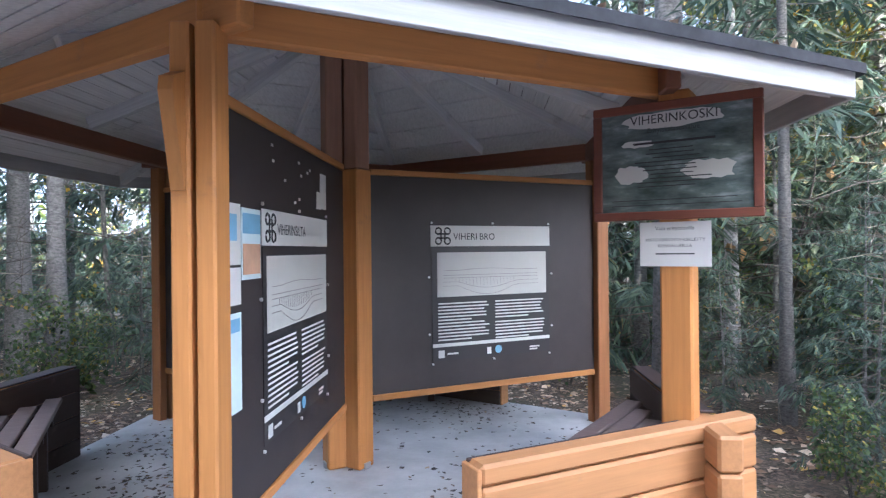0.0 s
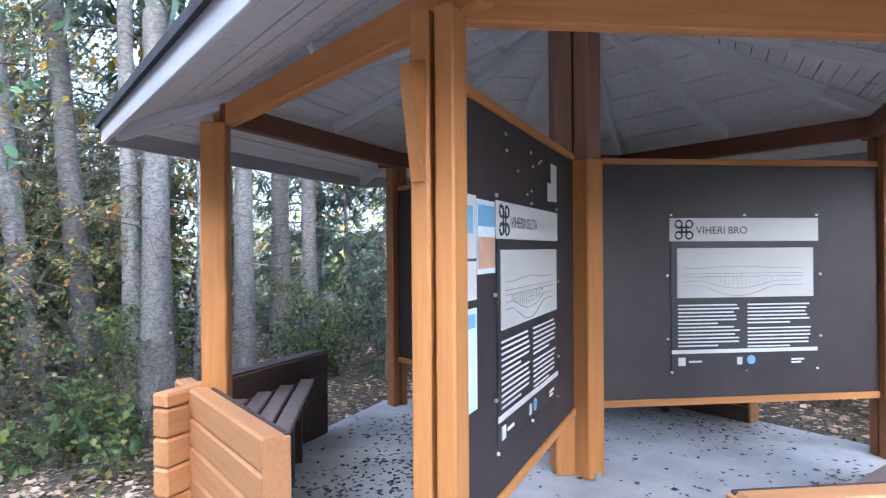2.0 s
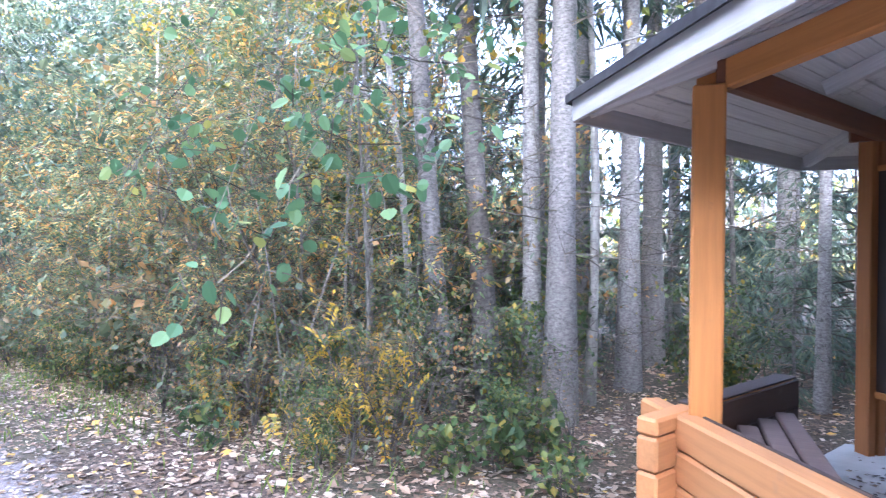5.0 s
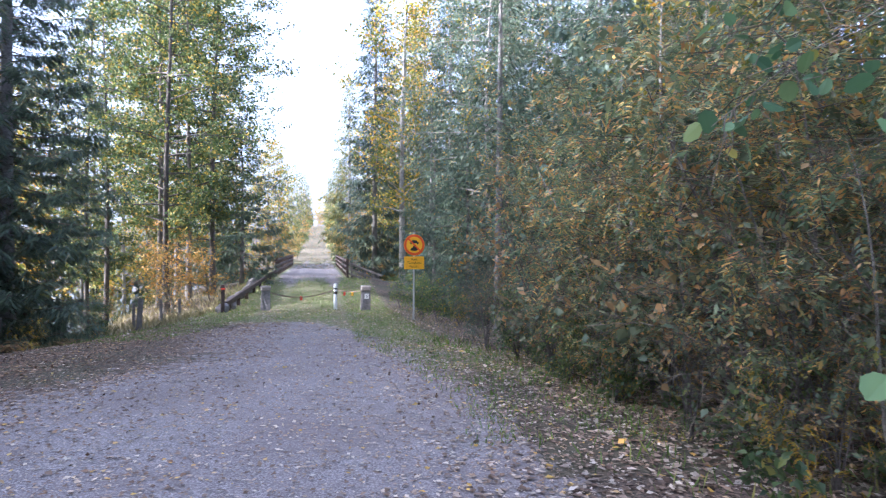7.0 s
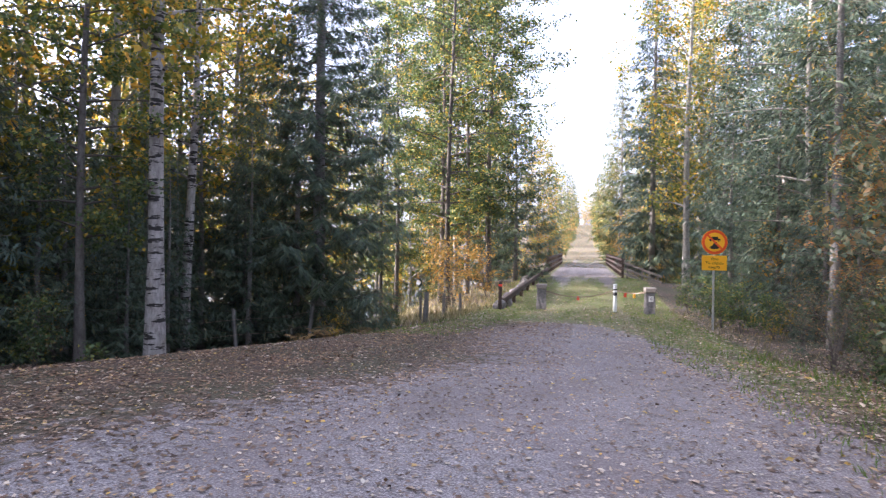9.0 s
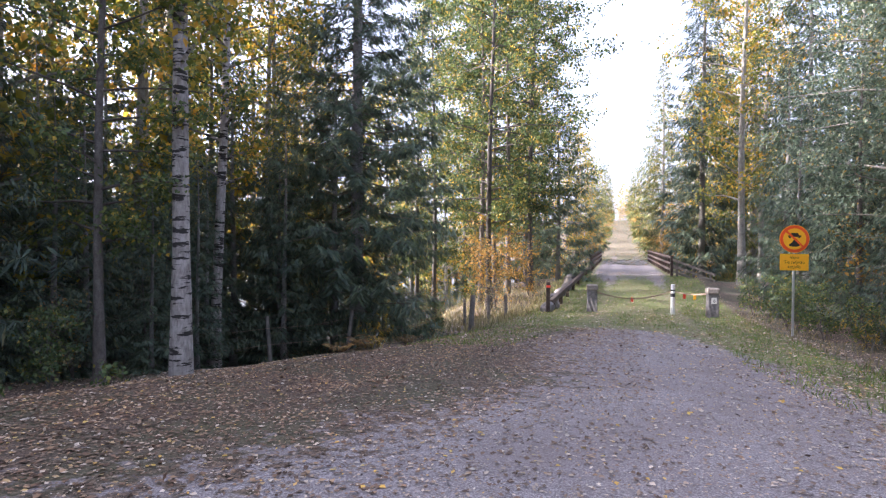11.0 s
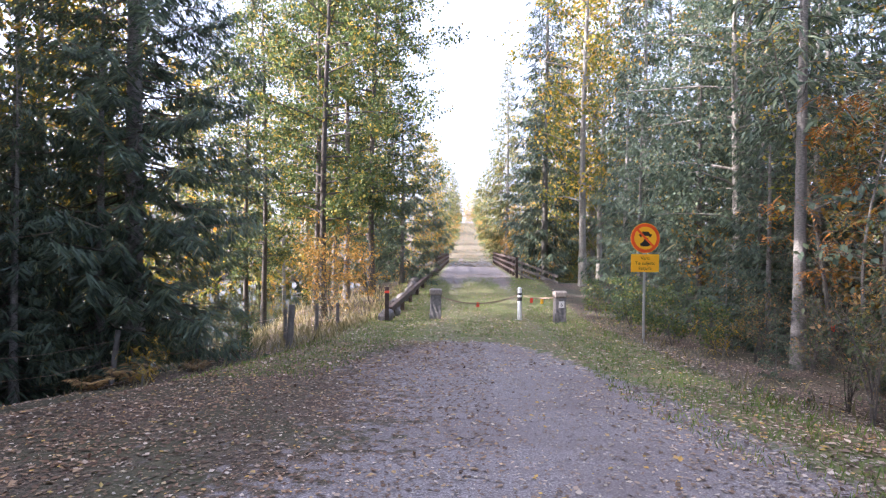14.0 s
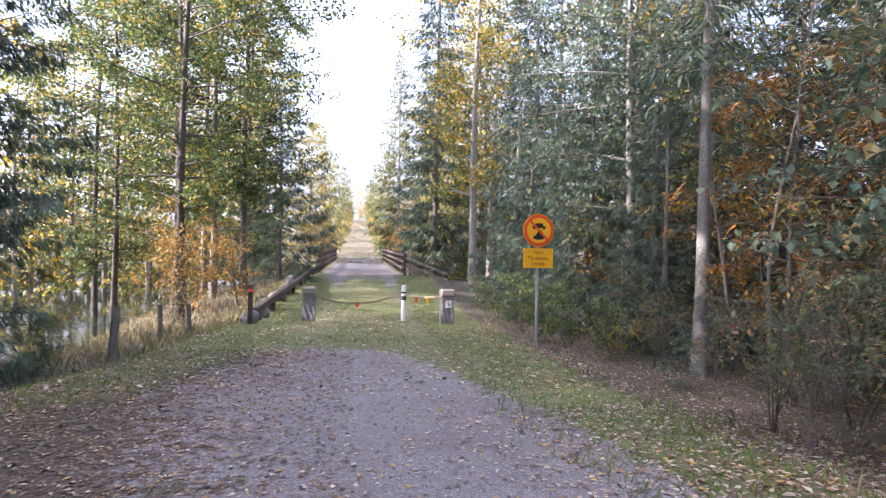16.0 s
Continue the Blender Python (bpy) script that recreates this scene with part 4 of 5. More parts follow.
def spruce(name, label, H, rad, lo, r, seed, dens=1.0, material=None, bare=0, twig=0.24, fine=True):
    """Conifer: tapered trunk, tiers of drooping boughs set with hanging twigs, dead sticks below."""
    g = np.random.default_rng(seed)
    th = empty(name)
    tagged(th, label, "tree", "conifers of the wood")
    pts, rr = trunk_line(H, r, 0.06, (0, 0), seed)
    tk = Soup()
    tk.tube(pts, rr, 10)
    tk.make("trunk", M_spruce_bark, th, "grey-brown scaly trunk", True)
    bo, nd = Soup(), Soup()
    nb = int(dens * (H - lo) * 13)
    for i in range(nb):
        t = (i + g.random()) / nb
        z = lo + (H - lo) * t
        L = rad * (1 - t) ** 0.75 * g.uniform(0.62, 1.1) + 0.12
        if t < 0.12:
            L *= 0.6 + 3 * t
        az = i * 2.4 + g.uniform(-0.5, 0.5)
        out = np.array([math.cos(az), math.sin(az), 0])
        side = np.array([-out[1], out[0], 0])
        droop = g.uniform(0.05, 0.8) * (1 - t) - 0.25 * t
        s = np.linspace(0, 1, 6)
        base = along(pts, z / H)
        line = base + out * (s * L)[:, None] + np.array([0, 0, 1]) * ((-droop * s + 0.32 * s ** 2.5 * (1 - t)) * L)[:, None]
        bo.tube(line[[0, 2, 5]], [0.016 * (0.5 + L / 2.5), 0.011 * (0.5 + L / 2.5), 0.004], 3)
        n = int(8 + L * (30 if fine else 22) * dens)
        u = g.uniform(0.12, 1.0, n) ** 0.8
        k = np.minimum((u * 5).astype(int), 4)
        P = line[k] + (line[k + 1] - line[k]) * (u * 5 - k)[:, None] + g.normal(0, 0.05, (n, 3)) * min(1.0, L)
        sg = g.choice([-1, 1], n)[:, None]
        D = out * g.uniform(0.25, 0.8, (n, 1)) + side * sg * g.uniform(0.3, 1.0, (n, 1)) + np.array([0, 0, -1]) * g.uniform(0.1, 1.1, (n, 1))
        N = np.array([0, 0, 1.0]) + g.normal(0, 0.5, (n, 3))
        Lk = twig * g.uniform(0.6, 1.5, n) * (0.6 + 0.5 * (1 - t))
        nd.kites(P, D, N, Lk * 1.3, Lk * (0.12 if fine else 0.15), 0.08)
        if fine:
            nd.kites(P + unit(D) * (Lk * 0.25)[:, None], unit(D) + side * sg * 0.6 + np.array([0, 0, -0.5]), N, Lk * 0.85, Lk * 0.12)
    for i in range(bare):
        z = g.uniform(0.5, lo)
        az = g.uniform(0, 6.28)
        L = g.uniform(0.3, 1.3)
        b = along(pts, z / H)
        e = b + np.array([math.cos(az) * L, math.sin(az) * L, g.uniform(-0.35, 0.1) * L])
        m = (b + e) / 2 + g.normal(0, 0.06, 3)
        bo.tube([b, m, e], [0.011, 0.007, 0.003], 3)
        for q in range(3):
            e2 = m + g.normal(0, 0.25, 3)
            bo.tube([m, e2], [0.005, 0.002], 3)
    tagged(bo.make("twig_mass", M_dry, th, "thin bare branches"), kind="stuff")
    tagged(nd.make("crown", material or M_needle, th, "dark green drooping needles"), kind="stuff")
    return th


def broadleaf(name, label, H, r, lo, rad, seed, leaves, size, leafmat, barkmat, lean=(0, 0), wob=0.25, stems=1, pinnate=False, up=0.7, limbs=26, spread=0.16, aims=None):
    """Deciduous tree or shrub: stems, limbs, side twigs, and single leaves along the twigs."""
    g = np.random.default_rng(seed)
    th = empty(name)
    tagged(th, label, "tree" if H > 4.5 else "shrub", "broadleaved trees of the wood" if H > 4.5 else "shrubs under the trees")
    tk, br, lf = Soup(), Soup(), Soup()
    tips = []
    for st in range(stems):
        az = g.uniform(0, 6.28)
        ln = (lean[0] + (0.28 * math.cos(az) if stems > 1 else 0), lean[1] + (0.28 * math.sin(az) if stems > 1 else 0))
        h = H * (g.uniform(0.6, 1.0) if st else 1.0)
        pts, rr = trunk_line(h, r * (g.uniform(0.6, 1.0) if st else 1.0), wob, ln, seed * 31 + st)
        tk.tube(pts, rr, 9 if r > 0.06 else 6)
        nl = max(4, limbs // stems)
        for i in range(nl):
            t = lo / H + (0.97 - lo / H) * (i + g.random()) / nl
            b = along(pts, t)
            prof = math.sin(math.pi * min(1, 0.18 + 0.8 * (t - lo / H) / (1 - lo / H))) ** 0.7
            L = rad * prof * g.uniform(0.55, 1.15)
            az = i * 2.4 + g.uniform(-0.6, 0.6)
            d = unit(np.array([math.cos(az), math.sin(az), up * g.uniform(0.4, 1.4)]))
            if aims:
                e = np.array(aims[i % len(aims)], float) + g.normal(0, 0.1, 3)
                L = np.linalg.norm(e - b)
                d = (e - b) / L
            s = np.linspace(0, 1, 5)
            line = b + d * (s * L)[:, None] + np.array([0, 0, -1]) * ((0.0 if aims else 0.16) * L * s ** 2)[:, None] + g.normal(0, 0.02 * L, (5, 3)) * s[:, None]
            br.tube(line, list(np.maximum((0.16 if aims else 0.35) * r * (1 - s * 0.85) * (1 - 0.6 * t), 0.002)), 4)
            for q in range(5):
                u = g.uniform(0.74 if aims else 0.25, 1.0)
                p = along(line, u)
                e = p + unit(d + g.normal(0, 0.75, 3) * (1, 1, 1 if up > 0.2 else 0.4)) * (g.uniform(0.15, 0.4) if aims else L * g.uniform(0.2, 0.45))
                br.tube([p, (p + e) / 2 + g.normal(0, 0.02, 3), e], [max(0.1 * r, 0.004), 0.003, 0.002], 3)
                tips.append((p, e))
            tips.append((line[3] if aims else line[2], line[4]))
    A, B = np.array([a for a, b in tips]), np.array([b for a, b in tips])
    per = max(1, leaves // len(tips))
    k = np.repeat(np.arange(len(tips)), per)
    u = g.uniform(0.1, 1.08, len(k))[:, None]
    P = A[k] + (B[k] - A[k]) * u + g.normal(0, spread, (len(k), 3)) * np.array([1, 1, 0.6 if up > 0.2 else 0.3])
    D = g.normal(0, 0.7, (len(k), 3)) + np.array([0, 0, -0.45])
    N = g.normal(0, 0.55 if up > 0.2 else 0.3, (len(k), 3)) + np.array([0, 0, 1.0])
    Lk = size * g.uniform(0.6, 1.35, len(k))
    if pinnate:                                     # feathered leaves: pairs of leaflets along a drooping stalk
        D = unit(D * np.array([1, 1, 0.5]))
        S = unit(np.cross(D, N))
        for j in range(6):
            c = P + D * (Lk * (0.2 + 0.16 * j))[:, None] + np.array([0, 0, -1]) * (Lk * 0.025 * j * j)[:, None]
            for sg in (-1, 1):
                lf.kites(c, S * sg + D * 0.55 + np.array([0, 0, -0.25]), N, Lk * 0.42, Lk * 0.13)
        lf.kites(P + D * Lk[:, None], D + np.array([0, 0, -0.5]), N, Lk * 0.4, Lk * 0.13)
    else:
        if aims:
            lf.rounds(P, D, N, Lk, Lk * 0.85)
        else:
            lf.kites(P, D, N, Lk, Lk * 0.72, 0.1)
    tk.make("trunk", barkmat, th, "", True)
    tagged(br.make("twig_mass", M_dry if r < 0.05 else barkmat, th, "thin branching twigs"), kind="stuff")
    tagged(lf.make("crown", leafmat, th, "loose crown of single leaves"), kind="stuff")
    return th


def put(th, x, y, rz=0.0, sc=1.0, dz=0.0, tip=(0, 0)):
    th.matrix_basis = at_ground(x, y, dz, rz, tip[0], tip[1], sc)
    return th


def again(th, x, y, rz=0.0, sc=1.0, dz=0.0, tip=(0, 0)):
    return copy_thing_plain(th, at_ground(x, y, dz, rz, tip[0], tip[1], sc))


def copy_thing_plain(th, m):
    was = th.matrix_basis.copy()
    th.matrix_basis = Matrix.Identity(4)
    ob = copy_thing(th, m)
    th.matrix_basis = was
    return ob


def fern(seed, n=9, L=0.62):
    g = np.random.default_rng(seed)
    th = empty("fern")
    tagged(th, "clump of withered tan bracken fern fronds", "fern", "withered ferns on the bank")
    st, lf = Soup(), Soup()
    for i in range(n):
        az = i * 2.4 + g.uniform(-0.3, 0.3)
        out, side = np.array([math.cos(az), math.sin(az), 0]), np.array([-math.sin(az), math.cos(az), 0])
        q = np.linspace(0, 1, 15)
        ln = L * g.uniform(0.7, 1.15)
        line = out * (q * ln * 0.75)[:, None] + np.array([0, 0, 1]) * ((0.95 * q - 0.62 * q ** 2.2) * ln)[:, None]
        st.tube(line[[0, 5, 10, 14]], [0.005, 0.004, 0.003, 0.001], 3)
        w = ln * 0.34 * np.sin(math.pi * (0.2 + 0.78 * q[2:]))
        for sg in (-1, 1):
            lf.kites(line[2:], side * sg + out * 0.45 + np.array([0, 0, -0.2]) + g.normal(0, 0.08, (13, 3)), np.tile([0, 0, 1.0], (13, 1)), w, w * 0.3, 0.05)
    tagged(st.make("stalks", M_dry, th), kind="stuff")
    tagged(lf.make("fronds", M_bracken, th, "feathered tan fronds"), kind="stuff")
    return th


# kinds, each built once
spr_dark = spruce("spruce_tree", "broad dark spruce with layered boughs beside the road", 9.4, 3.0, 0.5, 0.13, 51, 1.0, twig=0.3)
spr_tall = spruce("spruce_tree", "very tall blue-green roadside spruce with a bare brown foot", 25, 3.1, 2.6, 0.23, 52, 1.05, twig=0.42, fine=False)
grey_tree = broadleaf("willow_tree", "tall tree with a dense grey-green leafy crown", 15, 0.13, 2.2, 3.3, 53, 17000, 0.1, M_greyg, M_aspen_bark, limbs=46, spread=0.24, up=0.3)
grey_sap = broadleaf("alder_sapling", "young alder with spreading sprays of grey-green leaves", 6.5, 0.045, 0.9, 2.2, 54, 2100, 0.125, M_greyg, M_aspen_bark, limbs=34, spread=0.12, up=0.12)
rowan_tree = broadleaf("rowan_tree", "rowan tree with level sprays of green, yellow and orange feathered leaves", 6.2, 0.045, 0.9, 2.3, 55, 640, 0.25, M_rowan_mix, M_aspen_bark, pinnate=True, limbs=36, spread=0.1, up=0.12)
brush = broadleaf("brushwood_shrub", "dark tangle of bare twigs with few withered leaves", 2.3, 0.014, 0.1, 1.05, 56, 260, 0.07, M_russet, M_alder_bark, limbs=44, stems=6, up=0.45)
spr_big = spruce("spruce_tree", "tall dark spruce with drooping boughs down to the ground", 18, 3.1, 0.5, 0.2, 1, 1.9, twig=0.2)
spr_mid = spruce("spruce_tree", "dark green spruce with layered drooping boughs", 9.5, 2.1, 0.3, 0.12, 2, 0.9, twig=0.27)
spr_back = spruce("spruce_tree", "dark spruce deeper in the wood, some copies added as sun screen", 10.5, 2.4, 0.3, 0.13, 9, 0.6, twig=0.5, fine=False)
spr_small = spruce("spruce_sapling", "young green spruce under the trees", 3.2, 1.0, 0.15, 0.035, 3, 1.2, twig=0.16)
spr_road = spruce("spruce_tree", "tall roadside spruce with sunlight put into its yellow tip colour", 20, 3.3, 1.2, 0.22, 4, 1.0, M_needle_lit, twig=0.4, fine=False)
wood_a = spruce("forest_spruce", "tall forest spruce with a bare grey trunk and dead twigs", 19, 1.9, 6.0, 0.17, 5, 0.55, bare=26, twig=0.36, fine=False)
wood_b = spruce("forest_spruce", "slender forest spruce with a bare grey trunk and dead twigs", 16, 1.5, 4.6, 0.11, 6, 0.55, bare=28, twig=0.34, fine=False)
wood_c = spruce("forest_spruce", "stout forest spruce with a pale scaly trunk", 21, 2.2, 7.5, 0.22, 8, 0.45, bare=26, twig=0.38, fine=False)
birch = broadleaf("birch_tree", "white-barked birch with thin yellowing leaves", 17, 0.15, 4.6, 2.8, 11, 8000, 0.11, M_yelgr, M_birch_bark, limbs=30)
alder = broadleaf("alder_tree", "tall dark-stemmed alder with green and yellow leaves", 21, 0.15, 3.6, 3.7, 12, 14500, 0.14, M_alder, M_alder_bark, limbs=50, spread=0.2, up=0.3)
aspen = broadleaf("aspen_tree", "tall tree with yellow-green autumn crown", 17, 0.15, 3.0, 2.9, 13, 8200, 0.135, M_yelgr, M_aspen_bark, limbs=42, spread=0.26)
willow = broadleaf("willow_tree", "spreading willow with grey-green leaves", 9, 0.09, 0.5, 2.9, 14, 12000, 0.09, M_greyg, M_aspen_bark, limbs=44, stems=3, spread=0.22)
rowan = broadleaf("rowan_shrub", "slim rowan with orange and yellow feathered leaves", 4.2, 0.03, 0.7, 1.25, 15, 240, 0.19, M_rowan_mix, M_aspen_bark, pinnate=True, limbs=22, stems=2)
rowan_y = broadleaf("rowan_shrub", "low rowan shoots with bright yellow feathered leaves", 1.6, 0.012, 0.25, 0.6, 16, 130, 0.16, M_yellow, M_aspen_bark, pinnate=True, limbs=12, stems=3)
russet = broadleaf("brushwood_shrub", "tangled brushwood with russet withering leaves", 3.0, 0.022, 0.3, 1.3, 17, 800, 0.1, M_russet, M_alder_bark, limbs=24, stems=5)
green_sh = broadleaf("green_shrub", "leafy green undergrowth shrub", 2.4, 0.02, 0.2, 1.1, 18, 1250, 0.108, M_green, M_alder_bark, limbs=22, stems=5)
orange_sh = broadleaf("orange_shrub", "small tree glowing with orange autumn leaves", 4.6, 0.035, 0.5, 1.7, 19, 1500, 0.13, M_amber, M_alder_bark, limbs=34, stems=3)
herb = broadleaf("herb_clump", "clump of broad fresh green leaves on the ground", 0.6, 0.008, 0.08, 0.42, 20, 170, 0.12, M_green, M_alder_bark, limbs=14, stems=5, spread=0.06, wob=0.05)
thin = broadleaf("young_tree", "slim pale young tree with sparse leaves", 8.5, 0.05, 2.5, 1.3, 21, 900, 0.09, M_yelgr, M_aspen_bark, limbs=22)
overhang = broadleaf("lime_tree", "young tree whose long twigs with round green leaves overhang the path", 6.5, 0.045, 1.2, 1.5, 22, 430, 0.08, M_round, M_aspen_bark, limbs=24, spread=0.055,
                     aims=[(x - 5.7, y - 5.4, z) for x, y, z in ((2.65, 3.25, 1.32), (2.9, 3.0, 1.7), (3.1, 2.7, 2.0), (3.4, 2.6, 2.35), (3.2, 2.9, 2.5), (3.0, 3.3, 2.2), (3.7, 2.7, 2.1), (2.8, 3.5, 1.95), (3.5, 3.1, 2.9), (2.75, 4.4, 1.95), (2.95, 4.5, 2.3), (4.0, 2.6, 2.7))])

R360 = lambda: float(rng.uniform(0, 360))
# left bank
put(spr_big, -6.4, 19.5, 20)
put(birch, -6.48, 12.95, 0, 1.0, 0, (0, 1))
again(birch, -8.4, 16.4, 130, 0.85, 0, (1, -2))
put(thin, -10.5, 9.4, 40, 1.1)
again(alder, -7.6, 12.5, 40, 0.55)
put(alder, -5.3, 31.0, 10, 0.95)
for x, y, s in ((-5.3, 35.7, 1.0), (-4.3, 36.8, 1.0), (-7.36, 38.9, 1.05), (-6.3, 34.0, 0.9), (-9.6, 37.0, 0.95), (-7.6, 44.0, 1.15), (-6.0, 47.0, 1.2), (-11.5, 40.0, 1.0)):
    again(alder, x, y, R360(), s)
put(spr_dark, -3.15, 39.5, 0, 1.0)
put(spr_mid, -9.3, 18.4, 0, 0.85)
for x, y, s in ((-8.6, 21.8, 0.8), (-10.6, 15.6, 0.8), (-9.2, 11.5, 0.75), (-5.2, 50.0, 1.1), (-7.9, 18.2, 0.6), (-8.0, 15.3, 0.45), (-8.7, 15.5, 0.5), (-7.6, 13.6, 0.36), (-9.9, 17.0, 0.75), (-10.4, 19.6, 0.7), (-12.2, 15.4, 0.8), (-11.4, 11.2, 0.75), (-9.4, 9.4, 0.6), (-8.9, 7.2, 0.6), (8.6, 17.2, 0.9), (7.0, 26.0, 0.9), (9.5, 24.0, 1.3), (7.9, 28.6, 1.3)):
    again(spr_mid, x, y, R360(), s)
again(spr_mid, -13.0, 22.5, 80, 1.3)
again(spr_mid, -6.9, 19.2, 80, 0.85)
again(spr_mid, -7.4, 17.6, 150, 0.62)
for x, y, s in ((-8.6, 12.6, 0.5), (-9.3, 13.9, 0.62), (-8.9, 16.8, 0.55), (-10.2, 14.6, 0.62), (-9.0, 19.6, 0.6), (-10.6, 17.6, 0.66), (-10.4, 11.6, 0.62), (-11.6, 14.0, 0.7), (-9.8, 21.4, 0.66), (-8.7, 10.2, 0.5), (-9.9, 8.2, 0.62), (-11.4, 18.8, 0.7)):
    again(spr_mid, x, y, R360(), s)
put(spr_back, -12.4, 16.8, 10, 0.6)
for k in range(22):
    again(spr_back, -13.2 - 3.4 * ((k * 0.618) % 1), 4.5 + 0.85 * k, R360(), 0.5 + 0.25 * ((k * 0.37) % 1))
# those south of y 6 are unseen, added to keep sun off the pavilion
for x, y, s in ((-12.5, 3.0, 1.0), (-13.6, 0.5, 1.1), (-15.5, 4.0, 1.2), (-13.0, -2.5, 1.1), (-16.5, -0.5, 1.2), (-14.5, -5.5, 1.3), (-12.8, -8.0, 1.2), (-12.4, -0.9, 1.3), (-13.5, -4.0, 1.35), (-12.2, -5.9, 1.3), (-15.2, -2.4, 1.4), (-16.0, -7.2, 1.4), (-17.6, -4.6, 1.4), (-14.2, 2.0, 1.3), (-12.2, 5.2, 1.25), (-18.2, 1.2, 1.4), (-15.5, -9.5, 1.3), (-19.5, -2.0, 1.5), (-18.5, 5.0, 1.4), (-17.5, 9.5, 0.9), (-14.5, 17.0, 0.7), (-12.0, 9.0, 0.75), (-13.6, 10.4, 0.8), (-11.8, 6.0, 1.0), (-15.0, 7.0, 1.1), (-12.5, 13.0, 0.7)):
    again(spr_back, x, y, R360(), s)
aspen_far = broadleaf("aspen_tree", "distant tree with a bright yellow autumn crown", 17, 0.15, 1.5, 2.9, 23, 2600, 0.25, M_yelgr, M_aspen_bark, limbs=34, spread=0.3)
spr_far = spruce("spruce_tree", "distant roadside spruce with sunlight put into its tip colour", 20, 3.3, 0.8, 0.22, 24, 0.42, M_needle_lit, twig=0.8, fine=False)
put(aspen_far, -24, 34, 0, 1.1)
put(aspen, -13.5, 31.0, 0, 0.95)
for x, y, s in ((-4.2, 58, 0.65), (-4.1, 70, 0.8), (-4.6, 84, 0.95), (-7.5, 62, 1.1), (-15.5, 23.5, 1.0), (-12.0, 24.5, 1.1), (-10.2, 21.5, 0.9), (-11.5, 17.5, 0.95), (-10.5, 13.0, 0.85), (-14.0, 13.5, 1.0), (-12.8, 10.5, 0.95), (-14.5, 27.0, 1.1), (-13, 52, 1.1), (-18, 46, 1.2), (-26, 50, 1.1), (-22, 62, 1.3), (-31, 44, 1.2), (-15, 66, 1.3), (-36, 36, 1.2), (-40, 52, 1.3), (-12.5, 27, 0.8), (-13.5, 15.5, 0.9), (-16, 11.5, 1.0), (-18.5, 16.5, 1.0), (-12.5, 19.0, 0.9), (-20, 6.5, 1.0), (-17.5, 3.0, 1.0)):
    again(aspen if x > -13 and 20 < y < 80 else aspen_far, x, y, R360(), s)
put(orange_sh, -4.9, 30.6, 0, 0.85)
for x, y, s in ((-3.9, 33.5, 0.7), (-3.6, 48.0, 0.6), (-5.4, 33.0, 0.8), (5.5, 62, 1.3), (-4.2, 70, 1.3), (5.0, 80, 1.4), (6.8, 52, 1.2), (-2.6, 236, 1.8), (1.6, 242, 1.6), (5.2, 236, 1.9), (4.3, 66, 0.7), (4.2, 96, 0.9), (-2.7, 92, 0.9), (3.9, 125, 1.0), (-2.4, 135, 1.0), (-2.8, 62, 0.6)):
    again(orange_sh, x, y, R360(), s)
for k in range(26):
    y = 76 + k * 6.1
    x = (-1.9 - 0.5 * (k % 3)) if k % 2 else (3.3 + 0.5 * (k % 3))
    again(orange_sh if k % 3 else green_sh, x, y, R360(), (0.55 + 0.1 * (k % 4)) * (1.0 if k % 3 else 1.6))
# right of the road
put(spr_far, 8.5, 78, 0, 1.0)
put(spr_tall, 5.1, 46.5, 0, 1.0)
again(aspen, 6.3, 40.2, 140, 1.35)
again(spr_tall, 8.8, 38.0, 60, 0.8)
put(spr_road, 4.5, 73, 0, 1.08)
for x, y, s in ((-9, 66, 0.9), (-12, 60, 0.85), (-15, 72, 1.0), (-18, 58, 0.9), (-21, 70, 1.0), (-24, 60, 0.95), (-27, 68, 1.0), (-30, 57, 1.0), (-34, 64, 1.1), (-11, 74, 1.0), (-38, 60, 1.0), (-16, 62, 0.7), (-28, 60, 0.7)):
    again(aspen_far if int(x) % 3 else spr_far, x, y, R360(), s)
for x, y, s in ((7.0, 55, 0.95), (8.2, 47, 0.9), (5.0, 94, 0.8), (4.7, 112, 0.8), (-4.0, 86, 0.75), (-3.8, 102, 0.75), (-3.6, 122, 0.8), (10, 60, 1.1), (4.6, 140, 0.8), (-3.4, 150, 0.8), (4.4, 175, 0.8), (-3.2, 185, 0.8), (4.2, 215, 0.8), (-3.0, 225, 0.8)):
    again(spr_road if y < 60 else spr_far, x, y, R360(), s)
put(grey_tree, 7.5, 24.6, 0, 1.0)
for x, y, s in ((9.4, 28.5, 1.1), (9.6, 20.0, 1.0), (9.2, 14.5, 0.9), (11.6, 24.0, 1.15)):
    again(grey_tree, x, y, R360(), s)
again(wood_a, 6.25, 19.1, 0, 0.72)
put(wood_c, 9.6, 3.9, 40, 0.7)
again(spr_big, 8.6, 26.5, 50, 0.9)
again(spr_mid, 7.6, 23.5, 70, 0.8)
again(spr_mid, 6.4, 30.0, 30, 0.85)
again(spr_mid, 7.0, 34.4, 80, 1.1)
again(spr_mid, 6.9, 21.6, 200, 0.62)
again(spr_mid, 8.4, 22.4, 310, 0.95)
again(spr_mid, 9.8, 21.5, 120, 1.1)
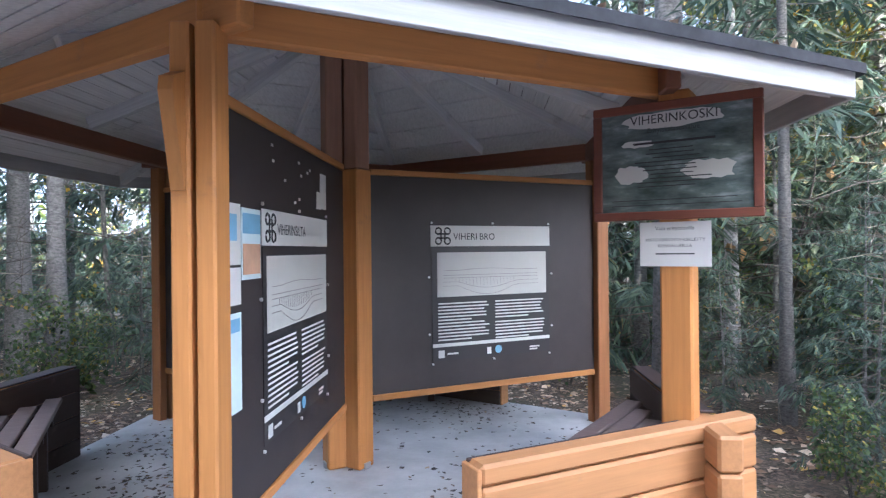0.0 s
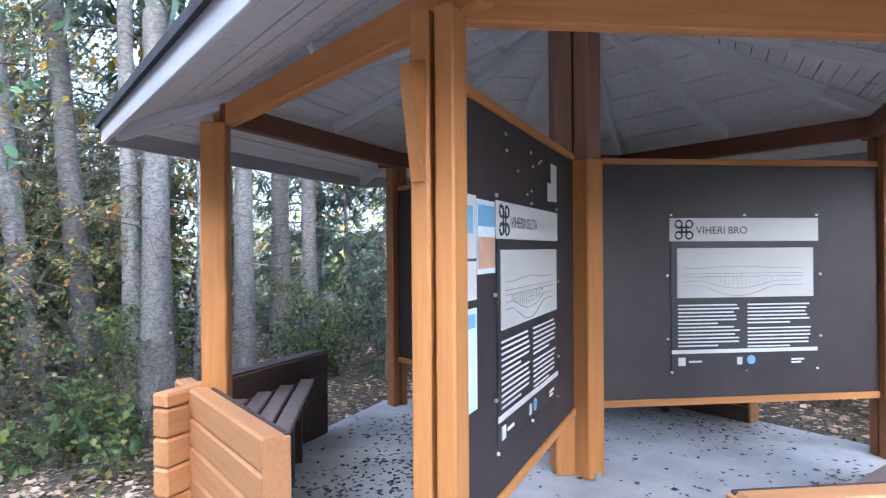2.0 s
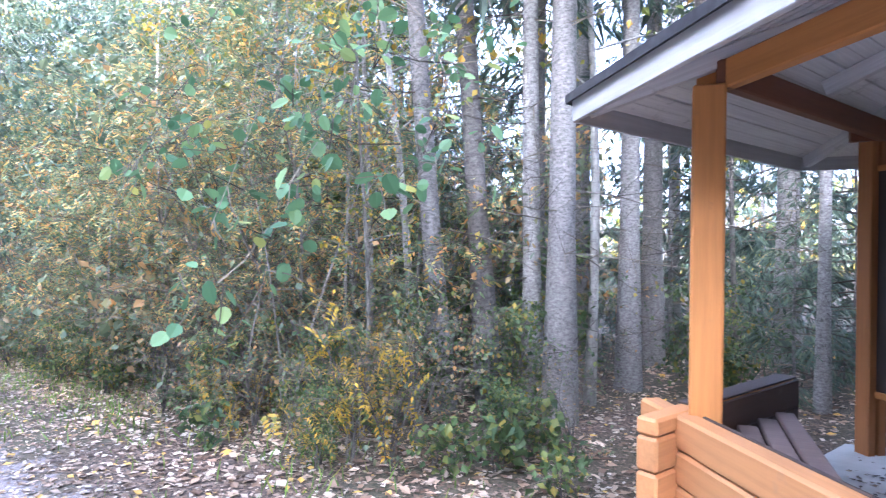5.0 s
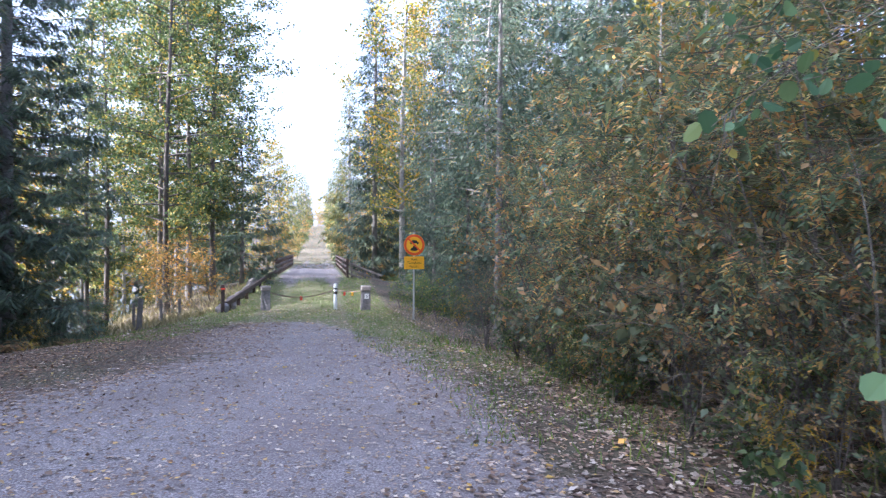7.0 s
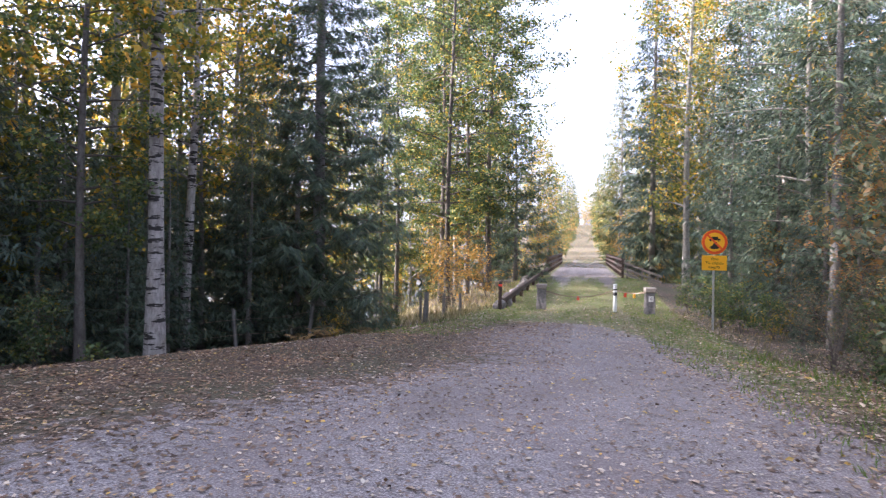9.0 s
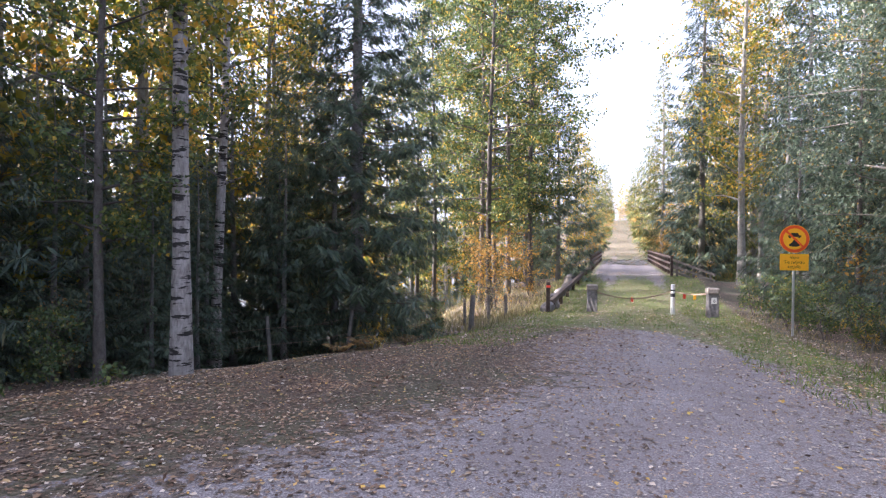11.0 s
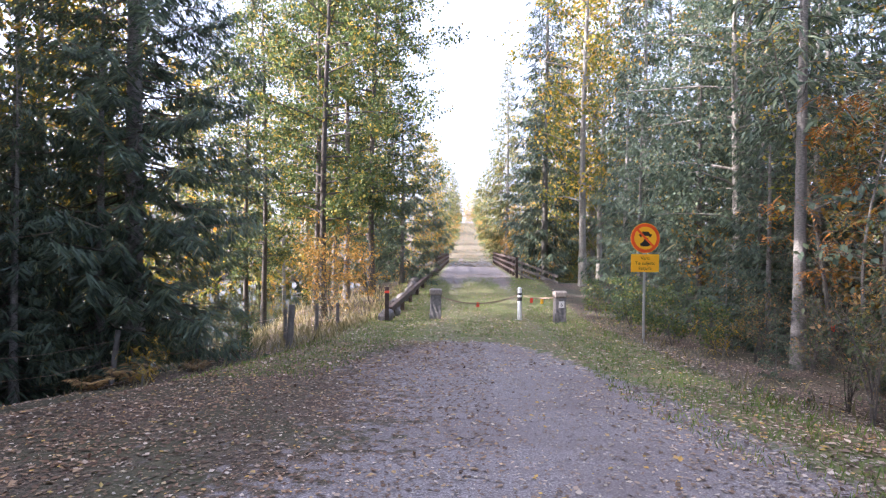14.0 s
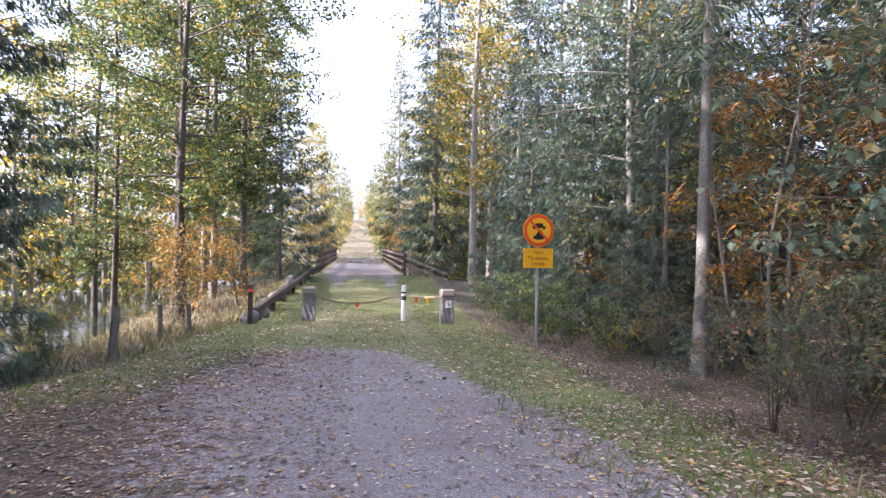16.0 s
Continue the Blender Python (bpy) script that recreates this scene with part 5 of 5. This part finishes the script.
# some of the left entries are added to block the low sun
for x, y, s in ((8.5, -4.2, 0.8), (9.6, -6.6, 1.0), (7.2, -6.8, 0.9), (10.6, -4.8, 1.0), (11.4, 2.6, 1.0), (12.6, 4.6, 1.1), (9.2, 15.8, 1.25), (10.6, 18.0, 1.4), (11.6, 15.0, 1.4), (9.9, 19.4, 1.3), (12.4, 20.2, 1.5), (9.0, 13.2, 1.2), (11.4, 12.0, 1.3), (-11.0, 13.1, 0.7), (-10.8, 5.4, 1.2), (-11.0, 7.4, 1.0), (-10.6, 3.4, 1.1)):
    again(spr_mid, x, y, R360(), s)
for x, y, s in ((-2.2, 238, 0.7), (0.8, 246, 0.75), (3.6, 239, 0.7), (6.0, 244, 0.8), (-5.0, 243, 0.8), (1.9, 252, 0.9)):
    again(aspen_far, x, y, R360(), s)
# unseen tree added to stop a sun patch on the information panel
again(spr_back, -13.2, -3.4, 10, 1.3)
# unseen screen of trees, added so that no direct sun reaches the pavilion
for k in range(26):
    again(wood_a if k % 3 == 0 else spr_back, -11.6 - 9.5 * ((k * 0.618) % 1), -7.5 + 0.42 * k, R360(), (0.85 if k % 3 == 0 else 1.25) + 0.25 * ((k * 0.37) % 1))
for k in range(14):
    again((wood_b, aspen_far, wood_a)[k % 3], -14.0 - 8.0 * ((k * 0.618) % 1), 7.5 + 1.1 * k, R360(), 0.85 + 0.2 * ((k * 0.37) % 1))
# one more unseen sun-blocking spruce
again(spr_back, -11.9, -4.6, 70, 1.2)
for k in range(18):
    y = 13.5 + 0.5 * k
    x = 5.7 + 2.4 * ((k * 0.618) % 1) + 0.05 * abs(y - 18)
    again((russet, green_sh, spr_small, russet, green_sh)[k % 5], x, y, R360(), 0.32 + 0.24 * ((k * 0.37) % 1))
put(willow, 8.6, 12.4, 0, 0.95)
for x, y, s in ((7.8, 7.2, 0.8), (7.9, 9.6, 0.9)):
    again(willow, x, y, R360(), s)
put(grey_sap, 5.7, 10.5, 0, 0.85)
for x, y, s in ((6.1, 12.6, 0.95), (6.9, 8.8, 1.05), (7.6, 11.4, 1.1), (6.2, 14.6, 0.9)):
    again(grey_sap, x, y, R360(), s)
put(rowan_tree, 5.5, 7.1, 0, 0.8)
for x, y, s in ((5.7, 9.3, 0.85), (5.4, 11.7, 0.8), (6.4, 8.0, 1.0), (6.0, 5.9, 0.8), (6.0, 13.6, 0.9), (6.9, 10.6, 1.05), (6.9, 6.9, 1.0), (8.6, 20.6, 0.9), (4.9, 6.3, 0.55), (4.95, 7.9, 0.6), (5.1, 9.9, 0.62), (5.2, 5.2, 0.5), (4.7, 8.9, 0.45)):
    again(rowan_tree, x, y, R360(), s)
put(brush, 5.0, 6.6, 0, 0.8)
for k in range(26):
    y = 4.2 + 0.45 * k
    x = float(right_edge(y)) + 1.35 + 1.5 * ((k * 0.618) % 1)
    again(brush, x, y, R360(), 0.6 + 0.5 * ((k * 0.37) % 1))
for x, y, s in ((8.0, 44, 1.2), (10.5, 40, 1.2), (12, 33, 1.2), (8.8, 52, 1.4), (8.4, 66, 1.2), (7.5, 84, 1.2)):
    again(aspen, x, y, R360(), s)
again(thin, 7.2, 19.6, 0, 0.95, 0, (0, -9))
again(thin, 7.35, 18.5, 100, 0.9, 0, (0, -3))
again(orange_sh, 8.4, 20.3, 60, 1.0)
rowan_o = broadleaf("rowan_tree", "rowan with drooping bright orange feathered leaves", 5.2, 0.04, 1.6, 1.9, 57, 330, 0.22, M_orangel, M_aspen_bark, pinnate=True, limbs=24, spread=0.1, up=0.12)
put(rowan_o, 6.9, 18.2, 0, 1.0)
again(rowan_o, 8.3, 17.4, 120, 1.1)
again(rowan_o, 6.4, 10.6, 200, 0.7)
again(orange_sh, 7.4, 24.9, 200, 0.9)
# near right, beside the walk
for x, y, s in ((10.2, -9.4, 1.3), (12.2, -9.6, 1.35), (13.6, -12.2, 1.4), (9.0, -10.8, 1.3), (15.2, -11.2, 1.4), (11.4, -12.4, 1.35), (7.6, -9.0, 1.2)):
    again(spr_back, x, y, R360(), s)
for x, y, s in ((8.9, -8.2, 0.9), (11.2, -7.9, 0.95), (13.4, -9.9, 1.0)):
    again(aspen, x, y, R360(), s)
put(overhang, 5.7, 5.4)
put(wood_a, 6.17, 3.47, 0, 0.8)
again(wood_b, 5.86, 4.53, 0, 0.95, 0, (-3, -3.5))
again(wood_b, 6.3, 4.3, 0, 1.05, 0, (-3, -3))
again(wood_b, 6.36, 3.85, 0, 0.85, 0, (-0.5, -1))
again(thin, 6.94, 3.55, 0, 1.1, 0, (0, 1))
again(thin, 5.7, 4.75, 0, 1.0, 0, (-2, -5))
again(wood_a, 7.83, 3.51, 0, 0.75, 0, (-1, 2))
put(wood_b, 8.6, 3.0, 10)
again(thin, 4.9, 4.6, 20, 0.5)
again(thin, 5.35, 8.85, 70, 0.7, 0, (0, 4))
again(thin, 5.9, 7.3, 170, 0.8)
put(rowan, 5.3, 6.6, 0, 0.9)
for x, y, s in ((5.3, 8.3, 0.75), (5.0, 11.6, 0.8), (6.2, 8.9, 1.0), (6.6, 6.4, 1.1), (5.7, 12.8, 0.9), (7.6, 17.2, 0.9), (5.1, 5.7, 0.8), (8.2, 19.2, 0.9), (5.0, 9.6, 0.75), (5.3, 10.6, 0.85)):
    again(rowan, x, y, R360(), s)
put(rowan_y, 4.3, 4.15, 0, 0.8)
again(rowan, 4.75, 5.4, 30, 0.62)
again(rowan, 5.9, 5.0, 130, 0.9)
for x, y, s in ((4.75, 4.5, 0.6), (6.9, 18.2, 0.6), (5.5, 20.6, 0.7), (-4.9, 17.0, 0.5), (4.3, 5.6, 0.45)):
    again(rowan_y, x, y, R360(), s)
put(russet, 5.4, 7.6, 0, 0.8)
for x, y, s in ((4.5, 5.6, 0.5), (4.7, 7.6, 0.5), (4.95, 4.1, 0.4), (6.6, 4.9, 0.8), (4.5, 10.4, 0.4), (6.3, 9.6, 0.9), (6.6, 7.8, 1.1), (5.7, 14.0, 0.85), (6.6, 13.0, 1.1), (7.4, 10.2, 1.2), (7.7, 20.4, 0.8), (-4.6, 27.5, 0.5), (-5.6, 22.6, 0.5), (-8.2, 12.6, 0.5), (6.9, 21.6, 0.6), (4.4, 8.4, 0.42)):
    again(russet, x, y, R360(), s)
put(green_sh, 5.2, 22.8, 0, 0.6)
for x, y, s in ((4.4, 6.1, 0.36), (4.7, 5.0, 0.4), (5.3, 4.6, 0.5), (4.15, 4.3, 0.26), (5.9, 3.8, 0.45), (4.5, 8.4, 0.42), (4.35, 9.6, 0.36), (6.8, 4.2, 0.7), (7.4, 5.2, 0.9), (4.9, 24.0, 0.6), (5.6, 21.2, 0.5), (6.2, 16.8, 0.5), (5.2, 26.4, 0.7), (4.7, 28.8, 0.6), (5.4, 10.6, 0.7), (6.2, 10.3, 1.0), (5.6, 7.0, 0.8), (4.6, 12.3, 0.5), (-4.6, 20.3, 0.4), (-7.6, 11.6, 0.5), (-9.6, 13.4, 0.6), (3.2, -3.5, 0.3), (2.5, -3.9, 0.35), (4.0, -3.3, 0.28), (5.6, -5.0, 0.6), (7.4, -2.8, 0.4), (8.0, 0.2, 0.5), (7.8, 2.6, 0.5)):
    again(green_sh, x, y, R360(), s)
put(herb, 4.75, 3.2, 0, 0.75)
for x, y, s in ((5.1, 3.05, 0.6), (4.5, 3.55, 0.6), (5.4, 3.3, 0.7), (3.9, 5.4, 0.6), (4.3, 6.4, 0.6), (4.6, 10.2, 0.5), (-6.2, 11.3, 0.6), (-7.1, 10.3, 0.7)):
    again(herb, x, y, R360(), s)
for k in range(30):
    y = 2.6 + 0.33 * k
    x = float(right_edge(y)) + 0.95 + 1.1 * ((k * 0.618) % 1) + (0.9 if y < 3.4 else 0)
    again((herb, brush, green_sh, herb, brush, rowan_y)[k % 6], x, y, R360(), (0.7, 0.4, 0.22, 0.55, 0.5, 0.34)[k % 6] * (0.8 + 0.5 * ((k * 0.37) % 1)))
for k in range(26):
    a, d = radians(-70 + 6.4 * k), 4.0 + 2.6 * ((k * 0.618) % 1)
    again((brush, green_sh, herb, spr_small)[k % 4], 5.1 + d * math.cos(a), -0.4 + d * math.sin(a), R360(), (0.6, 0.36, 0.8, 0.3)[k % 4])
put(fern(61), -5.25, 17.4, 0, 1.0)
again(bpy.data.objects["fern"], -5.7, 17.0, 80, 0.8)
again(bpy.data.objects["fern"], -4.6, 18.3, 200, 0.6)
put(spr_small, 4.3, -3.75, 0, 0.5)
for x, y, s in ((3.4, -3.9, 0.45), (4.9, -4.2, 0.6), (3.9, -4.5, 0.7), (2.7, -4.3, 0.4), (5.9, -3.7, 0.45), (4.6, -5.6, 1.0), (2.9, -5.6, 0.7), (5.6, -4.9, 0.75), (6.3, -6.2, 1.1), (3.5, -7.0, 1.2), (7.5, -5.4, 1.2), (9.0, -3.2, 1.3), (10.5, -1.0, 1.2), (9.8, 1.6, 1.1), (8.4, 2.0, 0.7), (11.2, 4.2, 1.4), (8.0, 6.0, 1.0), (9.2, 9.0, 1.3), (7.2, 13.6, 1.1), (5.3, 18.0, 0.35), (-8.0, 19.0, 0.8), (-9.0, 15.0, 0.9), (-10.0, 12.2, 1.0), (6.4, 22.6, 0.8), (7.9, 15.4, 1.2)):
    again(spr_small, x, y, R360(), s)
# big trunks seen past the pavilion
for x, y, s, k in ((6.7, -3.65, 1.0, 0), (5.6, -4.1, 0.55, 1), (5.0, -4.75, 0.8, 0), (7.6, -4.9, 0.8, 1), (9.0, -6.2, 1.0, 0), (11.2, -3.6, 0.9, 1), (10.4, 2.4, 0.9, 0), (8.8, 5.2, 0.8, 1), (7.6, 4.6, 0.9, 0), (10.8, 5.6, 1.0, 2), (8.0, 1.7, 0.6, 1)):
    again((wood_a, wood_b, wood_c)[k], x, y, R360(), s)
# the wood around, thinning nowhere near the road
kinds = (wood_a, wood_b, wood_b, wood_c, wood_a, thin, thin)
taken = []


def free(x, y, d):
    if math.hypot(x - 5.12, y + 0.4) < 5.4 or any((x - a) ** 2 + (y - b) ** 2 < d * d for a, b in taken):
        return False
    taken.append((x, y))
    return True


count = 0
for _ in range(2400):
    side = rng.random()
    if side < 0.62:
        x, y = rng.uniform(6.5, 34), rng.uniform(-30, 36)
        ok = x > 8.2 or y < 11
    elif side < 0.88:
        x, y = rng.uniform(-36, -10), rng.uniform(-14, 21)
        ok = True
    else:
        x, y = rng.uniform(-14, 7), rng.uniform(-30, -9)
        ok = x > 1.5 or y < -14
    if not ok or not free(x, y, 2.2) or count > 100:
        continue
    count += 1
    again(kinds[int(rng.integers(len(kinds)))], x, y, R360(), float(rng.uniform(0.75, 1.1)), 0, (float(rng.normal(0, 1.2)), float(rng.normal(0, 1.2))))
count = 0
for _ in range(900):
    x, y = (rng.uniform(8, 26), rng.uniform(-22, 24)) if rng.random() < 0.68 else (rng.uniform(-26, -10.5), rng.uniform(0, 21))
    if not free(x, y, 1.3) or count > 40:
        continue
    count += 1
    k = (russet, green_sh, rowan, spr_small, orange_sh, russet)[int(rng.integers(6))]
    again(k, x, y, R360(), float(rng.uniform(0.8, 1.3)))

# undergrowth in the wood behind the pavilion
gg = np.random.default_rng(77)
for k in range(34):
    a, d = radians(gg.uniform(-75, 95)), gg.uniform(6.0, 14)
    x, y = 5.1 + d * math.cos(a), -0.4 + d * math.sin(a)
    again((russet, green_sh, spr_small, russet, rowan)[k % 5], x, y, R360(), float(gg.uniform(0.9, 1.5)))

# distant woods as one belt of trunks and leaf clumps
for nm, mt, lab, seed, cnt in (("far_woods", M_yelgr, "far belt of yellow-green autumn woods", 31, 15000), ("far_woods", M_needle, "far belt of dark spruce woods", 32, 17000)):
    g = np.random.default_rng(seed)
    a = g.uniform(0, math.tau, cnt)
    rr = g.uniform(40, 75, cnt)
    P = np.stack([rr * np.cos(a) - 2, rr * np.sin(a) + 12, g.uniform(0, 1, cnt) ** 1.1 * (9 + 5 * np.sin(a * 23 + seed))], -1)
    keep = ~((np.abs(P[:, 0] - 0.8) < 7) & (P[:, 1] > 0)) & ~((P[:, 0] < 0) & (P[:, 0] > -44) & (P[:, 1] > 20) & (P[:, 1] < 60))
    P = P[keep]
    P[:, 2] += land(P[:, 0], P[:, 1])
    s = Soup()
    s.kites(P, g.normal(0, 1, P.shape) + np.array([0, 0, -0.3]), g.normal(0, 1, P.shape), g.uniform(0.5, 1.1, len(P)), g.uniform(0.35, 0.7, len(P)), 0.1)
    tagged(s.make(nm, mt), lab, "woods", kind="stuff")
s = Soup()
g = np.random.default_rng(33)
for k in range(260):
    a, rr = g.uniform(0, math.tau), g.uniform(36, 72)
    x, y = rr * math.cos(a) - 2, rr * math.sin(a) + 12
    if (abs(x - 0.8) < 7 and y > 0) or (-44 < x < 0 and 20 < y < 68):
        continue
    z = float(land(x, y))
    s.tube([(x, y, z - 0.3), (x + g.normal(0, 0.3), y, z + 8), (x + g.normal(0, 0.5), y, z + 15)], [0.18, 0.13, 0.05], 6)
tagged(s.make("far_trunks", M_spruce_bark), "grey trunks of the distant woods", "woods", kind="stuff")

for x, y, z, h in ((5.30, 8.80, 0.70, 0.10), (7.10, 19.50, -0.20, 0.12)):
    tg = part("trail_tag", box(0.09, 0.012, h, 0.003), M_tag, None, "", pose(x - 0.04, y - 0.06, z, 0, 6, 20))
    tagged(tg, "small bright red marker tag tied to a young trunk", "marker", "red marker tags on trunks")

# ---- fallen leaves, grass, twigs ----
def scatter(n, x0, x1, y0, y1, seed, test):
    g = np.random.default_rng(seed)
    x, y = g.uniform(x0, x1, n), g.uniform(y0, y1, n)
    k = g.random(n) < test(x, y)
    return x[k], y[k], g


def litter(name, label, n, x0, x1, y0, y1, seed, test, size, material=M_fallen, lift=0.008):
    x, y, g = scatter(n, x0, x1, y0, y1, seed, test)
    P = np.stack([x, y, land(x, y) + lift + g.uniform(0, 0.008, len(x))], -1)
    D = np.stack([g.normal(0, 1, len(x)), g.normal(0, 1, len(x)), g.normal(0, 0.12, len(x))], -1)
    N = np.stack([g.normal(0, 0.22, len(x)), g.normal(0, 0.22, len(x)), np.ones(len(x))], -1)
    L = size * g.uniform(0.5, 1.3, len(x))
    s = Soup()
    s.kites(P, D, N, L, L * g.uniform(0.45, 0.8, len(x)), 0.06)
    return tagged(s.make(name, material), label, "leaves", kind="stuff")


def on_gravel(x, y):
    edge = np.minimum(x - left_edge(y), right_edge(y) - x)
    return np.clip(0.42 + 0.58 * np.exp(-np.maximum(edge, 0) / 1.1), 0, 1) * (edge > -0.6) + (edge <= -0.6) * 0.7


litter("fallen_leaves", "brown and yellow fallen leaves strewn over the road", 150000, -9, 8, -3, 30, 41, lambda x, y: on_gravel(x, y) * (np.hypot(x - 5.12, y + 0.4) > 2.3) * np.clip(1.25 - y / 40, 0.3, 1), 0.047)
litter("fallen_leaves", "pale fallen leaves lying thick beside the road", 16000, 1.2, 5.2, 0.8, 16, 48, lambda x, y: np.clip(0.15 + (x - right_edge(y) + 1.6) * 0.45, 0.05, 1) * (np.hypot(x - 5.12, y + 0.4) > 2.4), 0.06)
litter("fallen_leaves", "brown leaves lying close along the wooded side of the gravel", 72000, -9.5, 0.5, 3, 21, 53, lambda x, y: np.exp(-np.maximum(x - left_edge(y) - 1.8, 0) / 2.2) * (x > left_edge(y) - 1.2), 0.05, M_brownleaf)
litter("road_grit", "small pale and dark crumbs of leaf and stone on the gravel", 60000, -7, 3.6, 2.5, 19, 49, lambda x, y: 0.9 * (x > left_edge(y)) * (x < right_edge(y)) * np.clip(1.3 - y / 22, 0.3, 1), 0.024)
litter("fallen_leaves", "brown and pale leaves lying in the grass before the bridge", 13000, -3.2, 4.4, 17, 46, 51, lambda x, y: 0.35 + 0.65 * (np.sin(x * 2.3 + 1) * np.sin(y * 0.9) > -0.1), 0.075, M_fallen, 0.02)
litter("fallen_leaves", "brown leaf drifts on the road beyond the bridge", 15000, -3.5, 5.0, 58, 235, 52, lambda x, y: 0.45 + 0.55 * (np.sin(x * 1.3 + y * 0.21) > -0.2), 0.24, M_russet, 0.03)
litter("forest_litter", "brown leaf litter on the forest floor", 34000, 3, 14, -10, 14, 42, lambda x, y: (x > right_edge(y) + 0.2) * (np.hypot(x - 5.12, y + 0.4) > 2.25) * 0.9, 0.085)
drift = [PC @ spot(a, r) for a, r in ((300, 1.3), (285, 0.9), (255, 1.5), (150, 1.6), (100, 1.7), (60, 1.2), (200, 1.2), (315, 1.5))]
lf = litter("slab_leaves", "dark wet leaves and dirt drifted on the pavilion floor", 13000, 2.8, 7.4, -2.7, 1.9, 43, lambda x, y: (np.hypot(x - 5.12, y + 0.4) < 2.15) * np.clip(0.035 + sum(0.8 * np.exp(-((x - q.x) ** 2 + (y - q.y) ** 2) / 0.14) for q in drift), 0, 1), 0.042, M_wetleaf, 0.0)
for v in lf.data.vertices:
    v.co.z = SLAB + 0.004 + abs(v.co.z) % 0.01


def blades(name, label, n, x0, x1, y0, y1, seed, test, h, material):
    x, y, g = scatter(n, x0, x1, y0, y1, seed, test)
    P = np.stack([x, y, land(x, y) - 0.01], -1)
    D = np.stack([g.normal(0, 0.45, len(x)), g.normal(0, 0.45, len(x)), np.ones(len(x))], -1)
    s = Soup()
    L = h * g.uniform(0.4, 1.4, len(x))
    s.kites(P, D, g.normal(0, 1, P.shape), L, np.maximum(L * 0.09, 0.008), 0.05)
    return tagged(s.make(name, material), label, "grass", kind="stuff")


def verge(x, y):
    e = x - right_edge(y)
    d = left_edge(y) - x
    clump = 0.35 + 0.65 * (np.sin(x * 5.3 + y * 2.1) * np.sin(y * 3.7 - x) > -0.2)
    return clump * ((np.abs(e) < 0.9) * (y > 7) + (np.abs(d) < 1.2) * (y > 16) + (y > 21.5) * (x > -2.4) * (x < 3.4) * (0.75 - 0.6 * np.exp(-((x + 0.35) / 0.35) ** 2) - 0.6 * np.exp(-((x - 2.1) / 0.35) ** 2)) * (0.25 + 0.75 * (np.sin(x * 1.9 + 0.4) * np.sin(y * 0.8 + 1) > -0.25)))


blades("grass", "short green grass on the road verges", 120000, -7, 5, 5, 42, 44, verge, 0.085, M_grass)
blades("grass", "thin green grass at the edge of the wood", 9000, 2.6, 7.0, 1.6, 16, 58, lambda x, y: np.exp(-((x - right_edge(y) - 0.9) / 0.7) ** 2) * (0.25 + 0.75 * (np.sin(x * 4.1) * np.sin(y * 2.3) > -0.1)) * (np.hypot(x - 5.12, y + 0.4) > 2.75), 0.13, M_grass)
blades("grass", "pale reeds and tall grass on the river bank", 7000, -12, -2.6, 20, 38, 46, lambda x, y: 0.9 * (left_edge(y) - x > 0.4) * (land(x, y) > -2.5), 0.3, M_drygrass)
blades("grass", "tall pale grass along the wood edge", 6500, -10, 7, 8, 30, 45, lambda x, y: 0.8 * (((x - right_edge(y)) > 0.6) * ((x - right_edge(y)) < 2.2) + ((left_edge(y) - x) > 0.6) * ((left_edge(y) - x) < 2.6) * (y > 16)), 0.2, M_drygrass)
# leaves and moss lying on the pavilion roof
g = np.random.default_rng(47)
n = 1500
a, rr = g.uniform(0, math.tau, n), np.sqrt(g.uniform(0.25, 1, n)) * (EAVE - 0.12)
c6 = math.cos(math.pi / 6) / np.cos((a % (math.pi / 3)) - math.pi / 6)
P = np.stack([rr * c6 * np.cos(a), rr * c6 * np.sin(a), top + 0.055 - rr * SLOPE], -1)
s = Soup()
s.kites(P, np.stack([g.normal(0, 1, n), g.normal(0, 1, n), g.normal(0, 0.3, n)], -1), np.stack([g.normal(0, 0.3, n), g.normal(0, 0.3, n), np.ones(n)], -1), g.uniform(0.03, 0.08, n), 0.04, 0.1)
ob = s.make("roof_leaves", M_fallen)
ob.matrix_basis = PC
tagged(ob, "fallen leaves lying on the felt roof", "leaves", kind="stuff")
